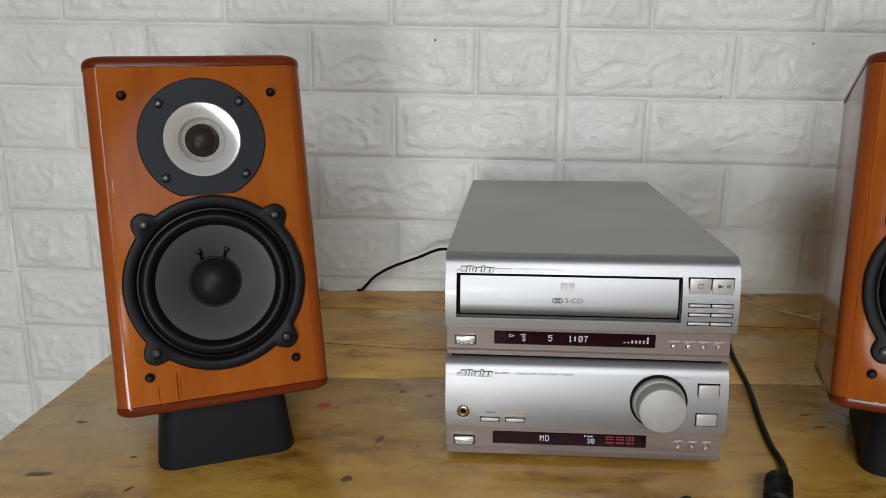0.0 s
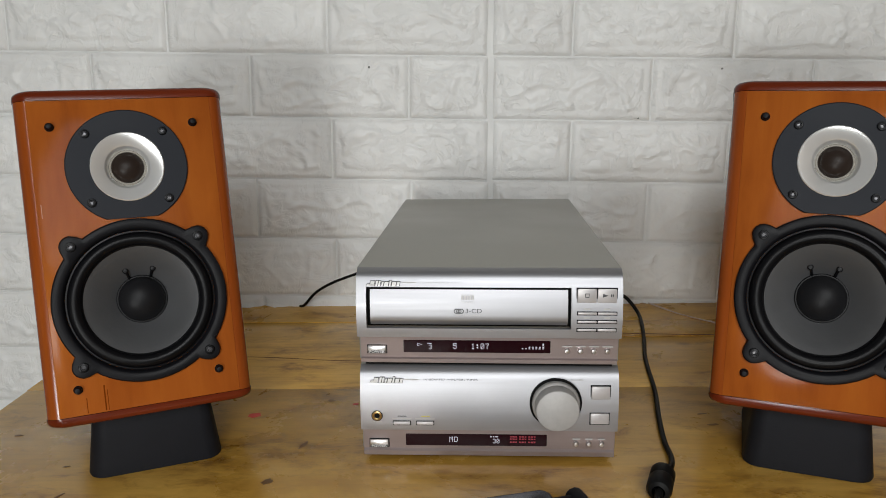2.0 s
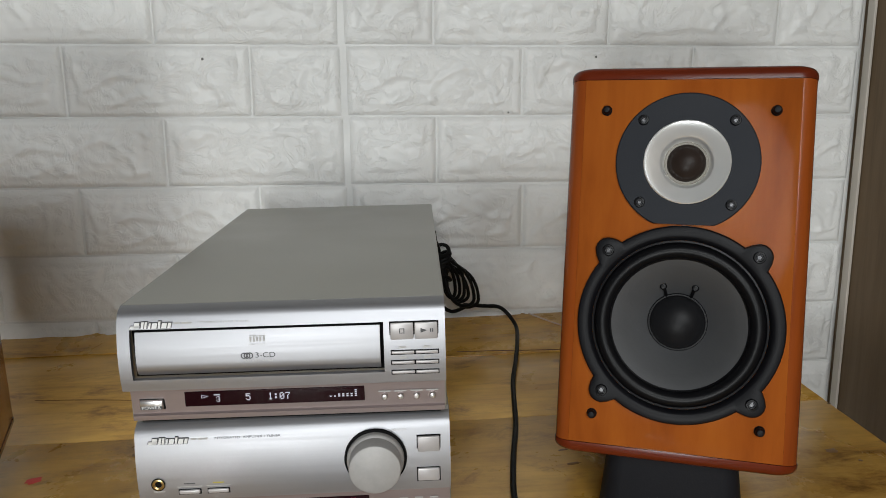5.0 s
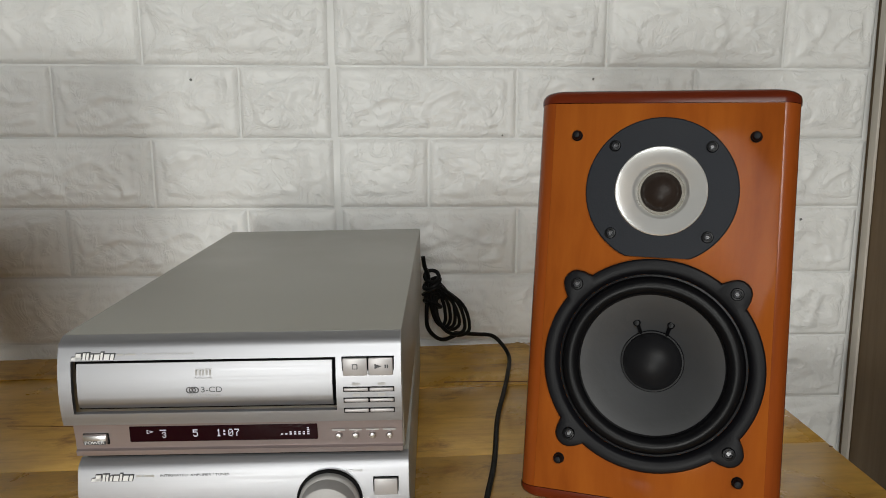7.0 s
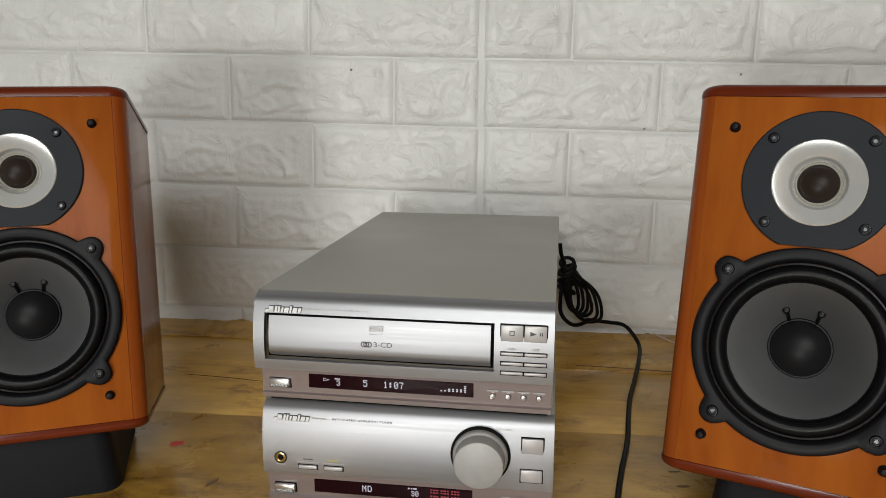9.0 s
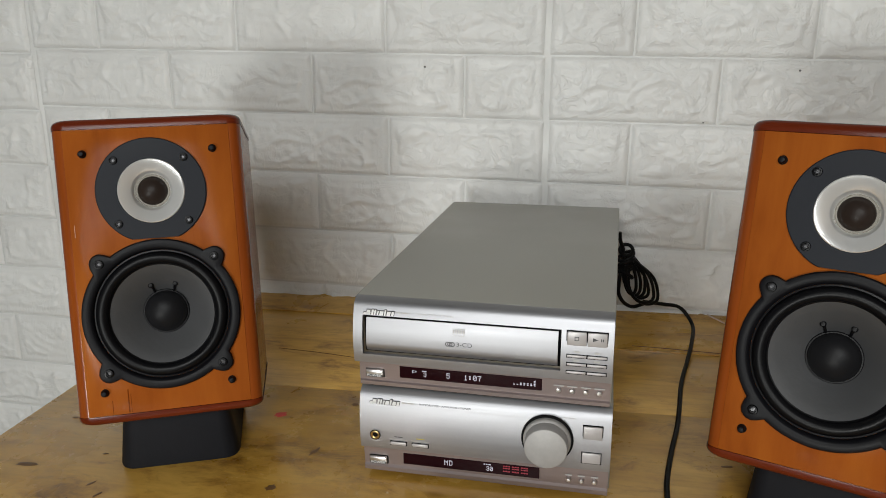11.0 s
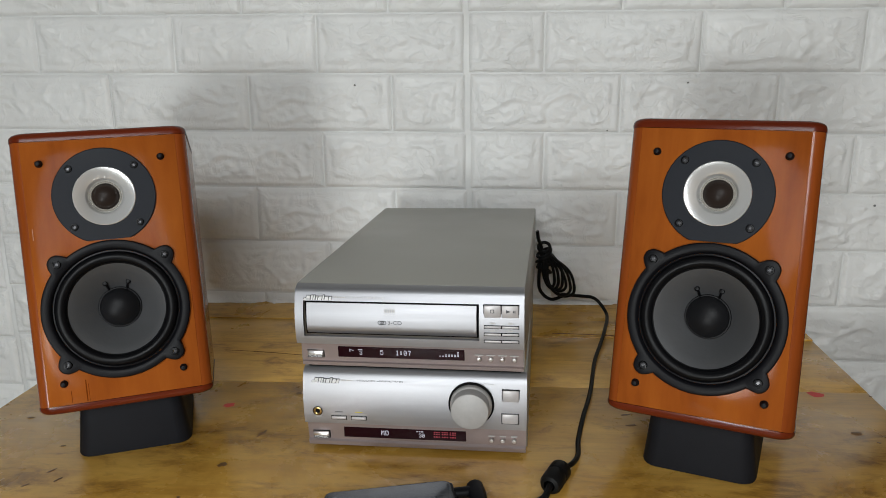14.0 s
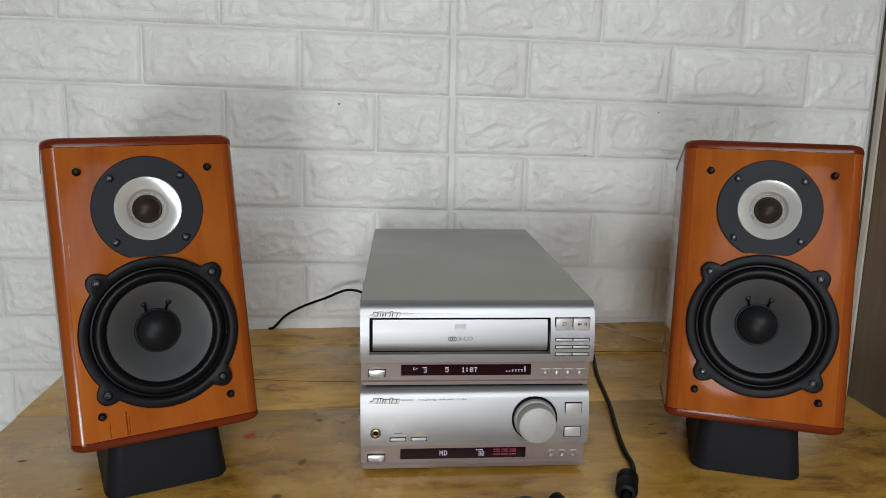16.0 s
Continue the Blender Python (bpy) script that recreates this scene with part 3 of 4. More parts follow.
def badge(parent, x, y, z):
    """A maker's mark as plain slanted shapes, white with a black outline."""
    shapes = ((0.0002, 0.0052, 0.0017), (0.0026, 0.0028, 0.0037), (0.0066, 0.0014, 0.004), (0.0086, 0.0012, 0.004), (0.0108, 0.0011, 0.0032), (0.0127, 0.0028, 0.0032),
              (0.0163, 0.0012, 0.0042), (0.0182, 0.0028, 0.0032), (0.0217, 0.0018, 0.0032))

    def block(bm, a, w, h, grow, y0, y1):
        base = z - 0.0024
        loft([[(x + a + p + 0.0009 * q, yy, base + (h + grow) * q - grow * (1 - q)) for p, q in ((-grow, 0), (w + grow, 0), (w + grow, 1), (-grow, 1))] for yy in (y0, y1)], bm)
        return bm

    outline = bmesh.new()
    for k, (a, w, h) in enumerate(shapes):
        block(outline, a, w, h, 0.00035, y - 0.0005 - 0.00002 * k, y + 0.0005)
    plate = part("badge", outline, INK, parent, "maker's badge in white shapes with black outline", False)
    for a, w, h in shapes:
        part("badge_shape", block(bmesh.new(), a, w, h, 0.0, y - 0.0009, y - 0.0004), WHITE, plate, "", False)


def button(name, x0, x1, z0, z1, y, proud, mat, parent, label, r=0.0005):
    ob = part(name, box(x0, x1, y - proud, y + 0.001, z0, z1, r, 2), mat, parent, label)
    # Thin black plate that paints the shadow line round the key.
    part("button_gap_shade", box(x0 - 0.0005, x1 + 0.0005, y - 0.0006, y + 0.0008, z0 - 0.0006, z1 + 0.0004), BLACK, ob, "", False)
    return ob


def bars(name, spans, z0, z1, y, mat, parent):
    bm = bmesh.new()
    for a, b in spans:
        box(a, b, y - 0.00012, y + 0.0002, z0, z1, bm=bm)
    return part(name, bm, mat, parent, "", False)


def chassis(parent, z0, z1, depth, ground, w0=-0.0006, w1=0.1886):
    body = part("case", box(w0, w1, 0.004, depth, z0, z1, 0.0012, 2), COVER, parent, "grey painted steel case")
    part("rear_panel", box(w0 + 0.004, w1 - 0.004, depth - 0.001, depth + 0.002, z0 + 0.003, z1 - 0.003), BLACK, parent)
    for x in (0.02, 0.168):
        for y in (0.03, depth - 0.04):
            part("foot", lathe([(0, 0), (0.0085, 0), (0.009, 0.0006), (0.009, z0 - ground), (0, z0 - ground)], 18), RUBBER, parent).matrix_local = Matrix.Translation((x, y, z0)) @ Matrix.Rotation(radians(90), 4, "X")


PANEL_W = 0.1882
cd = thing("cd_player", pose(-0.0005, 0.0, 0.0005, 0, 0, -2.6) @ Matrix.Diagonal((1.006, 1, 0.994, 1)), "silver mini three-disc CD player on top of the amplifier", "CD player")


def cd_front(z):
    k = (z - 0.104) / (0.1534 - 0.104)
    return -0.0085 * math.sin(math.pi * min(1, max(0, 0.28 + 0.72 * k))) ** 0.7 + (0.004 * max(0, (k - 0.9) / 0.1) ** 2)


chassis(cd, 0.0825, 0.1537, 0.345, 0.0766)
zs = steps(0.1040, 0.1110, 2) + steps(0.1110, 0.1411, 8)[1:] + steps(0.1411, 0.1534, 6)[1:]
us = [0.0, 0.0006, 0.0072, 0.1524, PANEL_W - 0.0006, PANEL_W]
# Black block added to darken the shaded space between the two units.
part("gap_filler", box(0.003, 0.1852, 0.009, 0.34, 0.0772, 0.0826), BLACK, cd, "black filler added for the shaded gap below the case")
fascia = part("front_panel", curved_panel(us, zs, cd_front, (0.0072, 0.1524, 0.1110, 0.1411)), SILVER, cd, "brushed silver curved front panel")
part("tray_recess", box(0.0065, 0.153, 0.0002, 0.0015, 0.1105, 0.1417), BLACK, cd, "", False)
tray = part("disc_tray", curved_panel([0.0098, 0.0114, 0.1486, 0.1502], [0.1128] + steps(0.1144, 0.1384, 8) + [0.1393], lambda z: cd_front(z) + 0.0012 + max(0, 0.1152 - z) * 1.3, None, 0.002), SILVER, cd, "silver curved disc tray front")


def strip_front(z0, base):
    return lambda z: base + 0.0025 * max(0, (z0 - z) / 0.02) - (0.0018 if z < z0 - 0.0185 else 0)


sf = strip_front(0.1036, 0.0008)
cd_strip = part("display_strip", curved_panel([0.0008, PANEL_W - 0.0008], [0.0812, 0.0842, 0.0851] + steps(0.0862, 0.1035, 4), sf), STRIP, cd, "mauve-grey metal display strip")
WY = 0.0016
cd_display = part("display", box(0.0324, 0.1392, WY - 0.0006, 0.004, 0.0895, 0.099, 0.0003, 1), WINDOW, cd, "dark red display window with pale digits")
DY = WY - 0.0008
DOTS = {"0": "0E 11 13 15 19 11 0E", "1": "04 0C 04 04 04 04 0E", "3": "0E 11 01 06 01 11 0E", "5": "1F 10 1E 01 01 11 0E", "7": "1F 01 02 04 04 04 04",
        ":": "00 0C 0C 00 0C 0C 00", "M": "11 1B 15 15 11 11 11", "D": "1E 11 11 11 11 11 1E"}


def dot_glyph(char, x, z, height, y, mat, parent, name="display_digit"):
    """One dot-matrix character, five dots by seven, centred on x and z."""
    pitch, bm = height / 7, bmesh.new()
    for r, code in enumerate(DOTS[char].split()):
        for c in range(5):
            if int(code, 16) >> (4 - c) & 1:
                px, pz = x + (c - 2) * pitch * 0.86, z + (3 - r) * pitch
                box(px - 0.4 * pitch, px + 0.4 * pitch, y - 0.0001, y + 0.0002, pz - 0.44 * pitch, pz + 0.44 * pitch, bm=bm)
    return part(name, bm, mat, parent, "", False)


dot_glyph("5", 0.0699, 0.0946, 0.0044, DY, DIGIT, cd_display)
for k, char in enumerate("1:07"):
    dot_glyph(char, 0.0832 + 0.0034 * k, 0.0946, 0.0044, DY, DIGIT, cd_display)
dot_glyph("3", 0.0521, 0.0938, 0.0036, DY, DIGIT, cd_display)
bars("disc_mark", [(0.0498, 0.0534)], 0.0963, 0.0969, DY, DIGIT, cd_display)
bm = bmesh.new()
tri = [bm.verts.new((0.0424 + a, DY, 0.0945 + b)) for a, b in ((0, 0), (0.004, 0.0012), (0, 0.0024))]
tri2 = [bm.verts.new((0.0428 + a, DY, 0.0948 + b)) for a, b in ((0, 0.0001), (0.0026, 0.0009), (0, 0.0017))]
for i in range(3):
    bm.faces.new((tri[i], tri[(i + 1) % 3], tri2[(i + 1) % 3], tri2[i]))
part("play_mark", bm, DIGIT, cd_display, "", False)
for k, tall in enumerate((1, 1, 2, 2, 2, 2, 4)):
    for h in range(tall):
        bars("level_bar", [(0.1184 + 0.0025 * k, 0.1196 + 0.0025 * k)], 0.0927 + 0.0012 * h, 0.0934 + 0.0012 * h, DY, DIGIT, cd_display)


def power(parent, x0, x1, z0, z1, y):
    b = button("power_button", x0, x1, z0, z1, y, 0.0028, CHROME, parent, "chromed power button", 0.0008)
    part("word_plate", box(x0 + 0.0004, x1 - 0.0004, y - 0.003, y, z0 + 0.0001, z0 + 0.0024, 0.0003, 1), INK, b)
    lettering("word", "POWER", 0.0026, (x0 + x1) / 2, y - 0.0031, z0 + 0.0014, WHITE, b, "CENTER", 1.25)
    return b


power(cd, 0.006, 0.0196, 0.0888, 0.0946, 0.0024)
for x in (0.1512, 0.1608, 0.1704, 0.1800):
    part("round_button", lathe([(0.0019, 0), (0.0019, 0.0016), (0.0015, 0.0023), (0, 0.0026)], 16, at=(x, 0.0022, 0.0915)), CHROME, cd, "tiny round chromed button")
    bars("print_bar", [(x - 0.0036, x + 0.0036)], 0.0946, 0.0955, 0.0008, PALE, cd_strip)
for k, (a, b) in enumerate(((0.1564, 0.1698), (0.1704, 0.1838))):
    key = button("key", a, b, 0.1308, 0.1410, cd_front(0.1357) + 0.0002, 0.0018, SLIM, cd, "pale silver rectangular key", 0.0007)
    ky = cd_front(0.1357) - 0.0018
    if k == 0:
        ring = box(a + 0.0052, a + 0.0082, ky, ky + 0.0002, 0.1348, 0.1378)
        part("stop_mark", ring, INK, key, "", False)
        part("stop_mark", box(a + 0.0057, a + 0.0077, ky - 0.0001, ky + 0.0002, 0.1353, 0.1373), SLIM, key, "", False)
    else:
        bm = bmesh.new()
        loft([[(a + 0.0035 + p, y, 0.1349 + q) for p, q in ((0, 0), (0.0038, 0.0014), (0, 0.0028))] for y in (ky - 0.0001, ky + 0.0002)], bm)
        part("play_mark", bm, INK, key, "", False)
        bars("pause_mark", [(a + 0.009, a + 0.0097), (a + 0.0102, a + 0.0109)], 0.1353, 0.1373, ky, INK, key)
for z in (0.1233, 0.1171, 0.1109):
    for a, b in ((0.1568, 0.17), (0.1708, 0.1838)):
        key = button("slim_key", a, b, z - 0.0009, z + 0.0009, cd_front(z) + 0.0002, 0.0016, SLIM, cd, "slim pale silver key", 0.0005)
        if z > 0.1117:
            bars("print_bar", [(a + 0.0045, a + 0.0085)], z + 0.0022, z + 0.0036, cd_front(z + 0.003) - 0.0001, PALE, cd)
badge(cd, 0.0072, cd_front(0.1437), 0.1441)
bars("print_bar", [(0.0325, 0.0362), (0.037, 0.0428)], 0.1435, 0.1448, cd_front(0.1442), PALE, fascia)
lettering("printed_word", "COMPACT DISC PLAYER", 0.0021, 0.0466, cd_front(0.1442) - 0.0001, 0.1441, PALE, fascia, "LEFT", 1.25)
ty = lambda z: cd_front(z) + 0.0011
lettering("printed_word", "3-CD", 0.0046, 0.0838, ty(0.1239), 0.1239, INK, tray, "CENTER", 1.15)
lettering("printed_word", "PLAY & EXCHANGE", 0.0017, 0.0796, ty(0.1207), 0.1207, PALE, tray, "CENTER", 1.15)
bars("disc_frame", [(0.0752, 0.0792), (0.0802, 0.0842)], 0.1352, 0.1357, ty(0.1355), PALE, tray)
for k in range(5):
    bars("disc_stripe", [(0.0752 + 0.0019 * k, 0.0763 + 0.0019 * k)], 0.1318, 0.1349, ty(0.1333), PALE, tray)
lettering("printed_word", "DIGITAL AUDIO", 0.0011, 0.0796, ty(0.1305), 0.1305, PALE, tray, "CENTER", 1.2)
for k in range(3):
    part("disc_mark", lathe([(0.0019, 0), (0.0019, 0.0002), (0.0013, 0.0002), (0.0013, 0)], 18, at=(0.0716 + 0.0017 * k, ty(0.1239), 0.1239)), INK, tray, "", False)

amp = thing("amplifier", pose(-0.0012, 0.0064, -0.0016, 0, 0, -1.8) @ Matrix.Diagonal((1.021, 1, 1.02, 1)), "silver mini integrated amplifier and tuner under the CD player", "amplifier")


def amp_front(z):
    k = (z - 0.0285) / (0.0764 - 0.0285)
    return -0.0062 * math.sin(math.pi * min(1, max(0, 0.28 + 0.72 * k))) ** 0.7 + 0.004 * max(0, (k - 0.9) / 0.1) ** 2


chassis(amp, 0.0085, 0.0764, 0.34, 0.0016)
face = part("front_panel", curved_panel([0.0, 0.0006, PANEL_W - 0.0006, PANEL_W], steps(0.0285, 0.0764, 16), amp_front), SILVER, amp, "brushed silver curved front panel")
amp_strip = part("display_strip", curved_panel([0.0008, PANEL_W - 0.0008], [0.0058, 0.0086, 0.0095] + steps(0.011, 0.028, 4), strip_front(0.0283, -0.0012)), STRIP, amp, "mauve-grey metal display strip")
AY = -0.0012
amp_display = part("display", box(0.0325, 0.1374, -0.001, 0.002, 0.014, 0.0233, 0.0003, 1), WINDOW, amp, "dark red display window with pale letters")
for k, char in enumerate("MD"):
    dot_glyph(char, 0.0664 + 0.0036 * k, 0.0192, 0.0043, AY, DIGIT, amp_display, "display_letter")
for k, char in enumerate("30"):
    dot_glyph(char, 0.0986 + 0.0027 * k, 0.0181, 0.0036, AY, DIGIT, amp_display)
bars("small_word", [(0.0954, 0.0966), (0.0974, 0.0984), (0.099, 0.1012)], 0.0212, 0.022, AY, DIGIT, amp_display)
for k in range(3):
    x = 0.1102 + 0.0068 * k
    for lo, hi in ((0.0212, 0.022), (0.0194, 0.0202), (0.0168, 0.0178)):
        bars("red_word", [(x, x + 0.0012), (x + 0.0018, x + 0.0034), (x + 0.004, x + 0.0052)], lo, hi, AY, REDLIT, amp_display)
power(amp, 0.0057, 0.0195, 0.013, 0.0187, -0.0002)
for x in (0.1589, 0.1683, 0.1777):
    part("round_button", lathe([(0.0019, 0), (0.0019, 0.0016), (0.0015, 0.0023), (0, 0.0026)], 16, at=(x, -0.0004, 0.0165)), CHROME, amp, "tiny round chromed button")
    bars("print_bar", [(x - 0.0026, x + 0.0026)], 0.0198, 0.0208, -0.0012, PALE, amp_strip)
badge(amp, 0.0073, amp_front(0.0673), 0.0674)
bars("print_bar", [(0.033, 0.0365), (0.0373, 0.043)], 0.0667, 0.0679, amp_front(0.0673), PALE, face)
lettering("printed_word", "INTEGRATED  AMPLIFIER / TUNER", 0.0021, 0.0466, amp_front(0.0673) - 0.0001, 0.0673, INK, face, "LEFT", 1.25)
lettering("printed_word", "VOLUME", 0.0021, 0.1572, amp_front(0.0676) - 0.0001, 0.0676, PALE, face, "CENTER", 1.2)
ky = amp_front(0.0511)
knob = part("volume_knob", lathe([(0.0172, 0), (0.0172, 0.0032), (0.0168, 0.0042), (0.0157, 0.005), (0.0155, 0.0136), (0.0151, 0.0148), (0.0142, 0.0154), (0, 0.0157)], 64, at=(0.1428, ky, 0.0508)), KNOB, amp, "large round satin silver volume knob")
part("knob_ring", lathe([(0.0189, -0.001), (0.0189, 0.0006), (0.0174, 0.0008), (0.0172, -0.001)], 64, at=(0.1428, ky, 0.0508)), BLACK, knob, "black gap round the knob")
button("square_key", 0.1684, 0.1818, 0.0537, 0.0637, amp_front(0.0586) + 0.0002, 0.0018, SLIM, amp, "pale silver rectangular key", 0.0008)
button("square_key", 0.1680, 0.1814, 0.0350, 0.0433, amp_front(0.0386) + 0.0002, 0.0018, SLIM, amp, "pale silver rectangular key", 0.0008)
jy = amp_front(0.0401)
socket = part("headphone_socket", lathe([(0.0036, -0.0005), (0.0036, 0.0008), (0.0028, 0.0012), (0.002, 0.0006), (0.0019, -0.0004)], 24, at=(0.0122, jy, 0.0401)), BRASS, amp, "brass-rimmed headphone socket")
part("socket_ring", lathe([(0.0037, 0), (0.0042, 0.0007), (0.0036, 0.0009)], 24, at=(0.0122, jy, 0.0401)), BLACK, socket)
part("socket_hole", lathe([(0.0022, 0.0002), (0, 0.0002)], 20, at=(0.0122, jy, 0.0401)), BLACK, socket)
bars("print_bar", [(0.009, 0.0155)], 0.0346, 0.0354, amp_front(0.0350), PALE, face)
for a, b, mat in ((0.0242, 0.0366, INK), (0.0414, 0.0537, YELLOW)):
    button("slim_key", a, b, 0.0333, 0.0358, amp_front(0.0346) + 0.0002, 0.0018, SLIM, amp, "slim pale silver key", 0.0006)
    bars("print_bar", [(a + 0.003, b - 0.0028)], 0.0394, 0.0401, amp_front(0.0397), mat, face)
    bars("print_bar", [(a - 0.001, b + 0.001)], 0.0374, 0.0380, amp_front(0.0377), PALE, face)

# ---- cables and small things ----
mains = thing("power_cable", pose(0, 0, 0), "black power cable lying on the table with a ferrite bead", "cable")
part("cord", tube([(0.24, 0.366, 0.033), (0.252, 0.372, 0.03), (0.266, 0.376, 0.0275), (0.281, 0.38, 0.0245), (0.291, 0.38, 0.0165), (0.299, 0.366, 0.0046), (0.291, 0.315, 0.0042), (0.281, 0.268, 0.0033), (0.268, 0.21, 0.0025), (0.256, 0.13, 0.0025),
                   (0.2445, 0.075, 0.0025), (0.2365, 0.03, 0.0025), (0.234, 0.002, 0.003), (0.228, -0.018, 0.006), (0.219, -0.032, 0.009)], 0.0022, 10, 8), CABLE, mains)
bead_dir = Vector((-0.012, -0.03, 0)).normalized()
bead = part("ferrite_bead", lathe([(0.004, 0), (0.0075, 0.001), (0.0088, 0.003), (0.0088, 0.012), (0.0082, 0.0135), (0.0088, 0.015), (0.0088, 0.026), (0.0072, 0.029), (0.0045, 0.0302)], 20), CABLE, mains, "black ferrite bead")
bead.matrix_local = Matrix.Translation((0.2185, -0.031, 0.009)) @ bead_dir.to_track_quat("-Y", "Z").to_matrix().to_4x4()
part("cord_end", tube([(0.208, -0.058, 0.009), (0.202, -0.072, 0.006), (0.186, -0.082, 0.003), (0.18, -0.11, 0.0026), (0.19, -0.15, 0.0026)], 0.0028, 10, 8), CABLE, mains)

coil = thing("cable_coil", pose(0, 0, 0), "tied coil of black cable hanging behind the units", "cable")
for k in range(6):
    # slanted loops gathered at the tie
    tx, tz = 0.216 + 0.0035 * (k % 3), 0.092 - 0.004 * (k % 2)
    bx, bz = 0.226 + 0.004 * k, 0.043 - 0.0025 * k
    s = 0.006 + 0.0017 * k
    y = 0.356 + 0.003 * (k % 4)
    part("loop", tube([(tx, y, tz), (tx + 0.5 * (bx - tx) + s, y + 0.004, tz - 0.4 * (tz - bz)), (bx + s * 0.7, y + 0.006, bz + 0.008), (bx, y + 0.006, bz), (bx - s, y + 0.003, bz + 0.006),
                       (tx + 0.3 * (bx - tx) - s * 0.6, y - 0.002, tz - 0.55 * (tz - bz)), (tx - 0.002, y - 0.002, tz)], 0.0019, 8, 6), CABLE, coil)
for k in range(5):
    w, z = 0.0075 + 0.001 * (k % 3), 0.098 - 0.0075 * k
    pts = [(0.2165 + w * math.cos(a * 0.785 + k), 0.36 + 0.8 * w * math.sin(a * 0.785 + k), z + 0.005 * math.sin(a * 0.785 + 2 * k)) for a in range(9)]
    part("turn", tube(pts, 0.0021, 8, 5), CABLE, coil)
part("tail", tube([(0.2075, 0.352, 0.121), (0.209, 0.354, 0.11), (0.213, 0.357, 0.095), (0.21, 0.356, 0.06), (0.212, 0.358, 0.04), (0.226, 0.366, 0.026), (0.245, 0.372, 0.03)], 0.0022, 8, 6), CABLE, coil)

lead = thing("speaker_lead", pose(0, 0, 0), "thin black lead curving from the unit to the table", "cable")
part("cord", tube([(0.012, 0.345, 0.05), (0.0, 0.356, 0.066), (-0.022, 0.36, 0.07), (-0.05, 0.362, 0.059), (-0.08, 0.37, 0.046), (-0.103, 0.38, 0.031), (-0.12, 0.391, 0.012), (-0.127, 0.397, 0.0085)], 0.0017, 8, 8), CABLE, lead)
wire = thing("thin_wire", pose(0, 0, 0), "thin clear wire on the table behind the speaker", "cable")
part("cord", tube([(0.32, 0.4, 0.0085), (0.35, 0.37, 0.0032), (0.385, 0.33, 0.0032), (0.405, 0.31, 0.0032)], 0.0008, 6, 6), WIRE, wire)

player = thing("handheld_device", Matrix.Translation((0.0885, -0.092, 0)) @ Matrix.Rotation(radians(14.5), 4, "Z"), "slim blue-grey handheld device plugged in on the table", "device")
bm = loft([rounded_rect(-0.049 + i, 0.049 - i, -0.02 + i, 0.02 - i, 0.006, z) for i, z in ((0.002, 0.0004), (0.0, 0.003), (0.0, 0.011), (0.0012, 0.0135), (0.0035, 0.0145))])
part("shell", bm, DEVICE, player, "blue-grey plastic shell")
part("end_cap", box(0.0445, 0.0505, -0.0185, 0.0185, 0.002, 0.0125, 0.0025, 3), FRAME, player, "glossy black end cap")
part("plug", lathe([(0.0, 0), (0.0042, 0), (0.0045, 0.002), (0.0045, 0.014), (0.003, 0.016), (0, 0.016)], 16), FRAME, player).matrix_local = Matrix.Translation((0.0495, 0.008, 0.008)) @ Matrix.Rotation(radians(90), 4, "Z")
elbow = [[(0.067 + w * math.cos(radians(a)), y, 0.0078 + h * math.sin(radians(a))) for a in range(0, 360, 30)]
         for y, w, h in ((0.0155, 0.004, 0.0042), (0.0145, 0.0068, 0.0066), (0.004, 0.0072, 0.0066), (-0.004, 0.0062, 0.006), (-0.02, 0.0045, 0.0048), (-0.0225, 0.003, 0.0032))]
part("plug_elbow", loft(elbow), FRAME, player, "black angled plug")
part("plug_lead", tube([(0.067, -0.02, 0.006), (0.068, -0.04, 0.004), (0.09, -0.06, 0.003)], 0.0025, 8, 6), CABLE, player)
part("marking", box(0.006, 0.0095, -0.014, -0.004, 0.0144, 0.0147), PALE, player, "", False)
part("marking", box(0.014, 0.023, -0.017, -0.0105, 0.0144, 0.0147, 0.0001, 1), PALE, player, "", False)
part("corner_cap", box(-0.0497, -0.037, -0.019, 0.0105, 0.002, 0.0149, 0.0025, 3), FRAME, player, "black moulded corner")

# ---- wall cladding: embossed foam bricks, each its own piece ----
BW, RH, GAP = 0.194, 0.0757, 0.0022


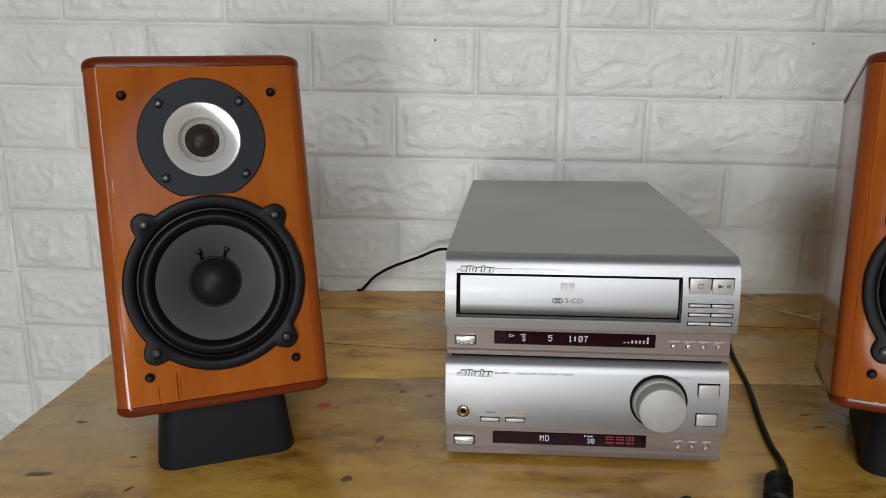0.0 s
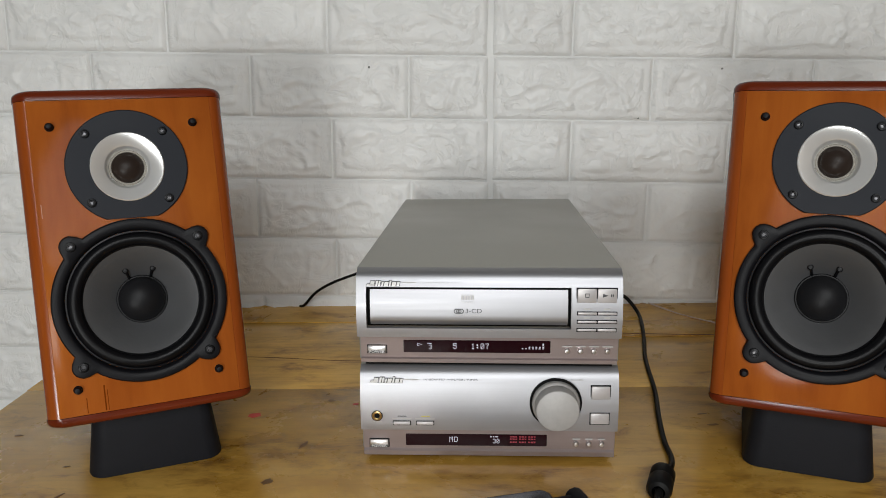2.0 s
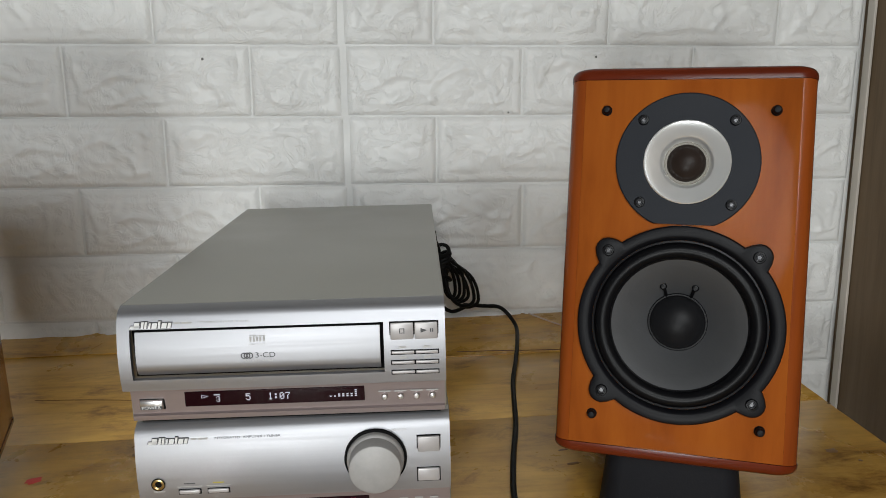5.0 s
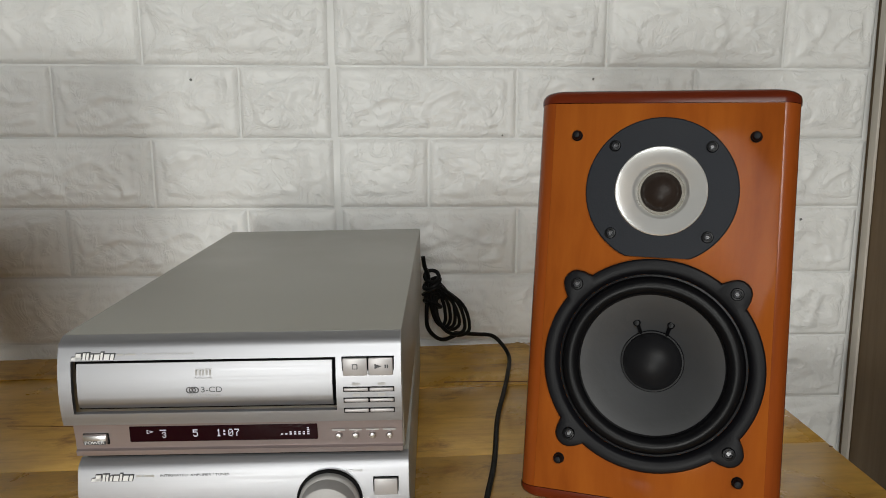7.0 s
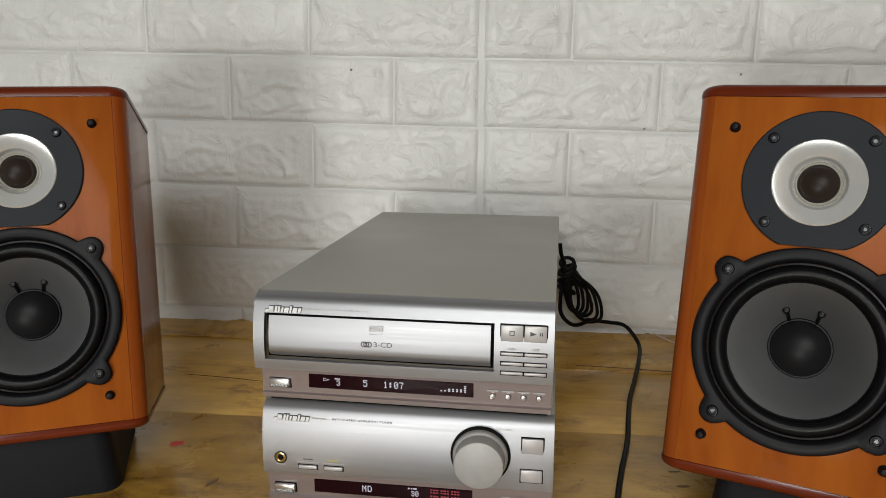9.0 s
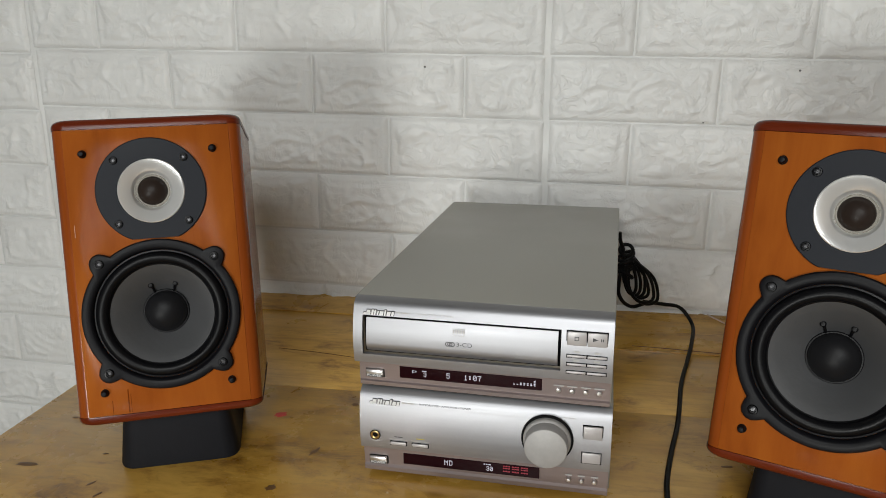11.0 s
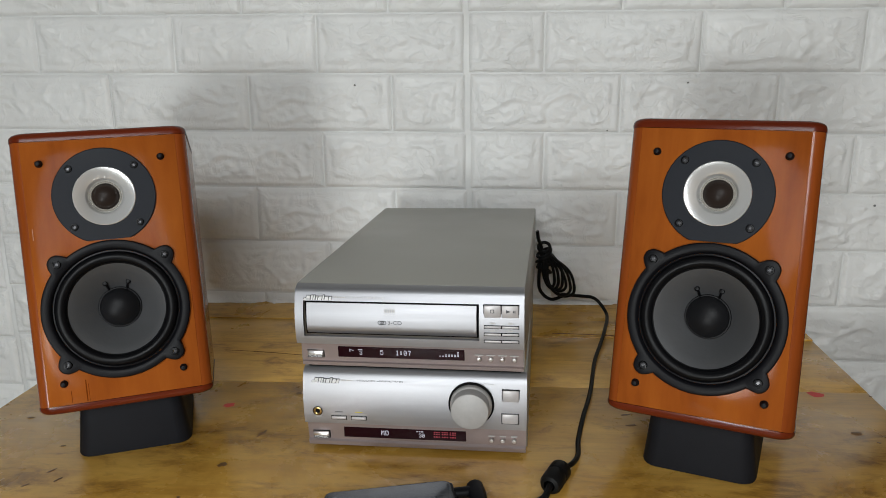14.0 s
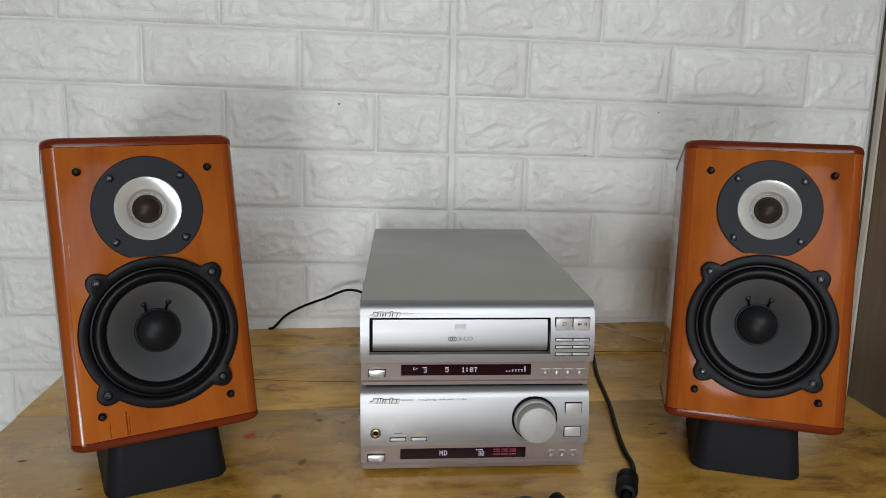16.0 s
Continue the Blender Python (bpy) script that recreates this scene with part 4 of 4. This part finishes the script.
def foam_brick(width, height, seed):
    """A pad with a bevelled rim, a flat border and a raised, roughly broken middle."""
    def lines(size):
        inner = max(4, round((size - 0.012) / 0.0026))
        return [0.0, 0.0009, 0.002, 0.0036] + [0.006 + (size - 0.012) * k / inner for k in range(inner + 1)] + [size - 0.0036, size - 0.002, size - 0.0009, size]

    xs, zs = lines(width), lines(height)
    nx, nz = len(xs) - 1, len(zs) - 1
    verts, faces = [], []
    for j in range(nz + 1):
        for i in range(nx + 1):
            x, z = xs[i] - width / 2, zs[j] - height / 2
            edge = min(width / 2 - abs(x), height / 2 - abs(z))
            rim = min(1, edge / 0.0058)
            p = Vector((x * 24 + seed * 17.3, z * 32, seed * 3.1))
            wave = noise.noise(p * 1.1 + Vector((3, 8, 1)))
            step = min(1, max(0, (edge - 0.0105 - 0.006 * wave) / 0.004))
            step = step * step * (3 - 2 * step)
            n1, n2, n3 = noise.noise(p), noise.noise(p * 2.2 + Vector((9, 4, 2))), noise.noise(p * 4.5 + Vector((1, 7, 5)))
            ridge = (1 - min(1, abs(noise.noise(p * 0.75 + Vector((5, 2, 9)))) * 5)) ** 2
            rough = 0.0016 * n1 + 0.0028 * abs(n2) + 0.0014 * n3 + 0.0026 * ridge
            verts.append((x, -0.0042 * math.sin(rim * math.pi / 2) - step * (0.0014 + rough), z))
    for j in range(nz):
        for i in range(nx):
            a = j * (nx + 1) + i
            faces.append((a, a + 1, a + nx + 2, a + nx + 1))
    me = bpy.data.meshes.new("brick")
    me.from_pydata(verts, [], faces)
    me.materials.append(FOAM)
    me.shade_smooth()
    return me


long_bricks = [foam_brick(BW - GAP, RH - GAP, s) for s in range(7)]
short_bricks = [foam_brick(BW / 2 - GAP, RH - GAP, s + 20) for s in range(4)]
SEAM = 0.117
rnd = random.Random(11)
ROW0, SLOPE = 0.3185, -0.022
PANEL = 3.5 * BW + 0.003


def course(x0, x1, z, short_first, step):
    """Lays one row of bricks from x0 towards x1."""
    x, first = x0, True
    while (x1 - x) * step > 0.01:
        w = BW / 2 if (first and short_first) else BW
        first = False
        room = min(w, (x1 - x) * step)
        mesh = rnd.choice(long_bricks if room > 0.15 else short_bricks)
        ob = new("brick", mesh)
        ob.parent = wall
        xc = x + step * room / 2
        ob.location = (xc, WALL_Y - 0.0005, z + SLOPE * (xc - SEAM))
        ob.rotation_euler = (0, radians(1.26), 0)
        ob.scale.x = room / (BW if room > 0.15 else BW / 2)
        x += step * room


for row in range(-8, 8):
    z_mid = ROW0 + (row - 0.5) * RH
    course(SEAM - 0.0025, SEAM - PANEL, z_mid - 0.0012, row % 2 == 0, -1)
    course(SEAM + 0.0025, RIGHT - 0.001, z_mid - 0.0005, row % 2 == 1, 1)
    course(SEAM - PANEL - 0.004, SEAM - PANEL - 0.6, z_mid - 0.008, row % 2 == 1, -1)
for x, z, r in ((-0.03, 0.306, 0.0014), (0.395, 0.3, 0.0012), (0.297, 0.242, 0.001), (0.634, 0.142, 0.0016)):
    part("speck", lathe([(r, 0), (r * 0.6, 0.0012), (0, 0.0014)], 9, at=(x, 0.4022, z)), SPECK, wall, "small grey speck")
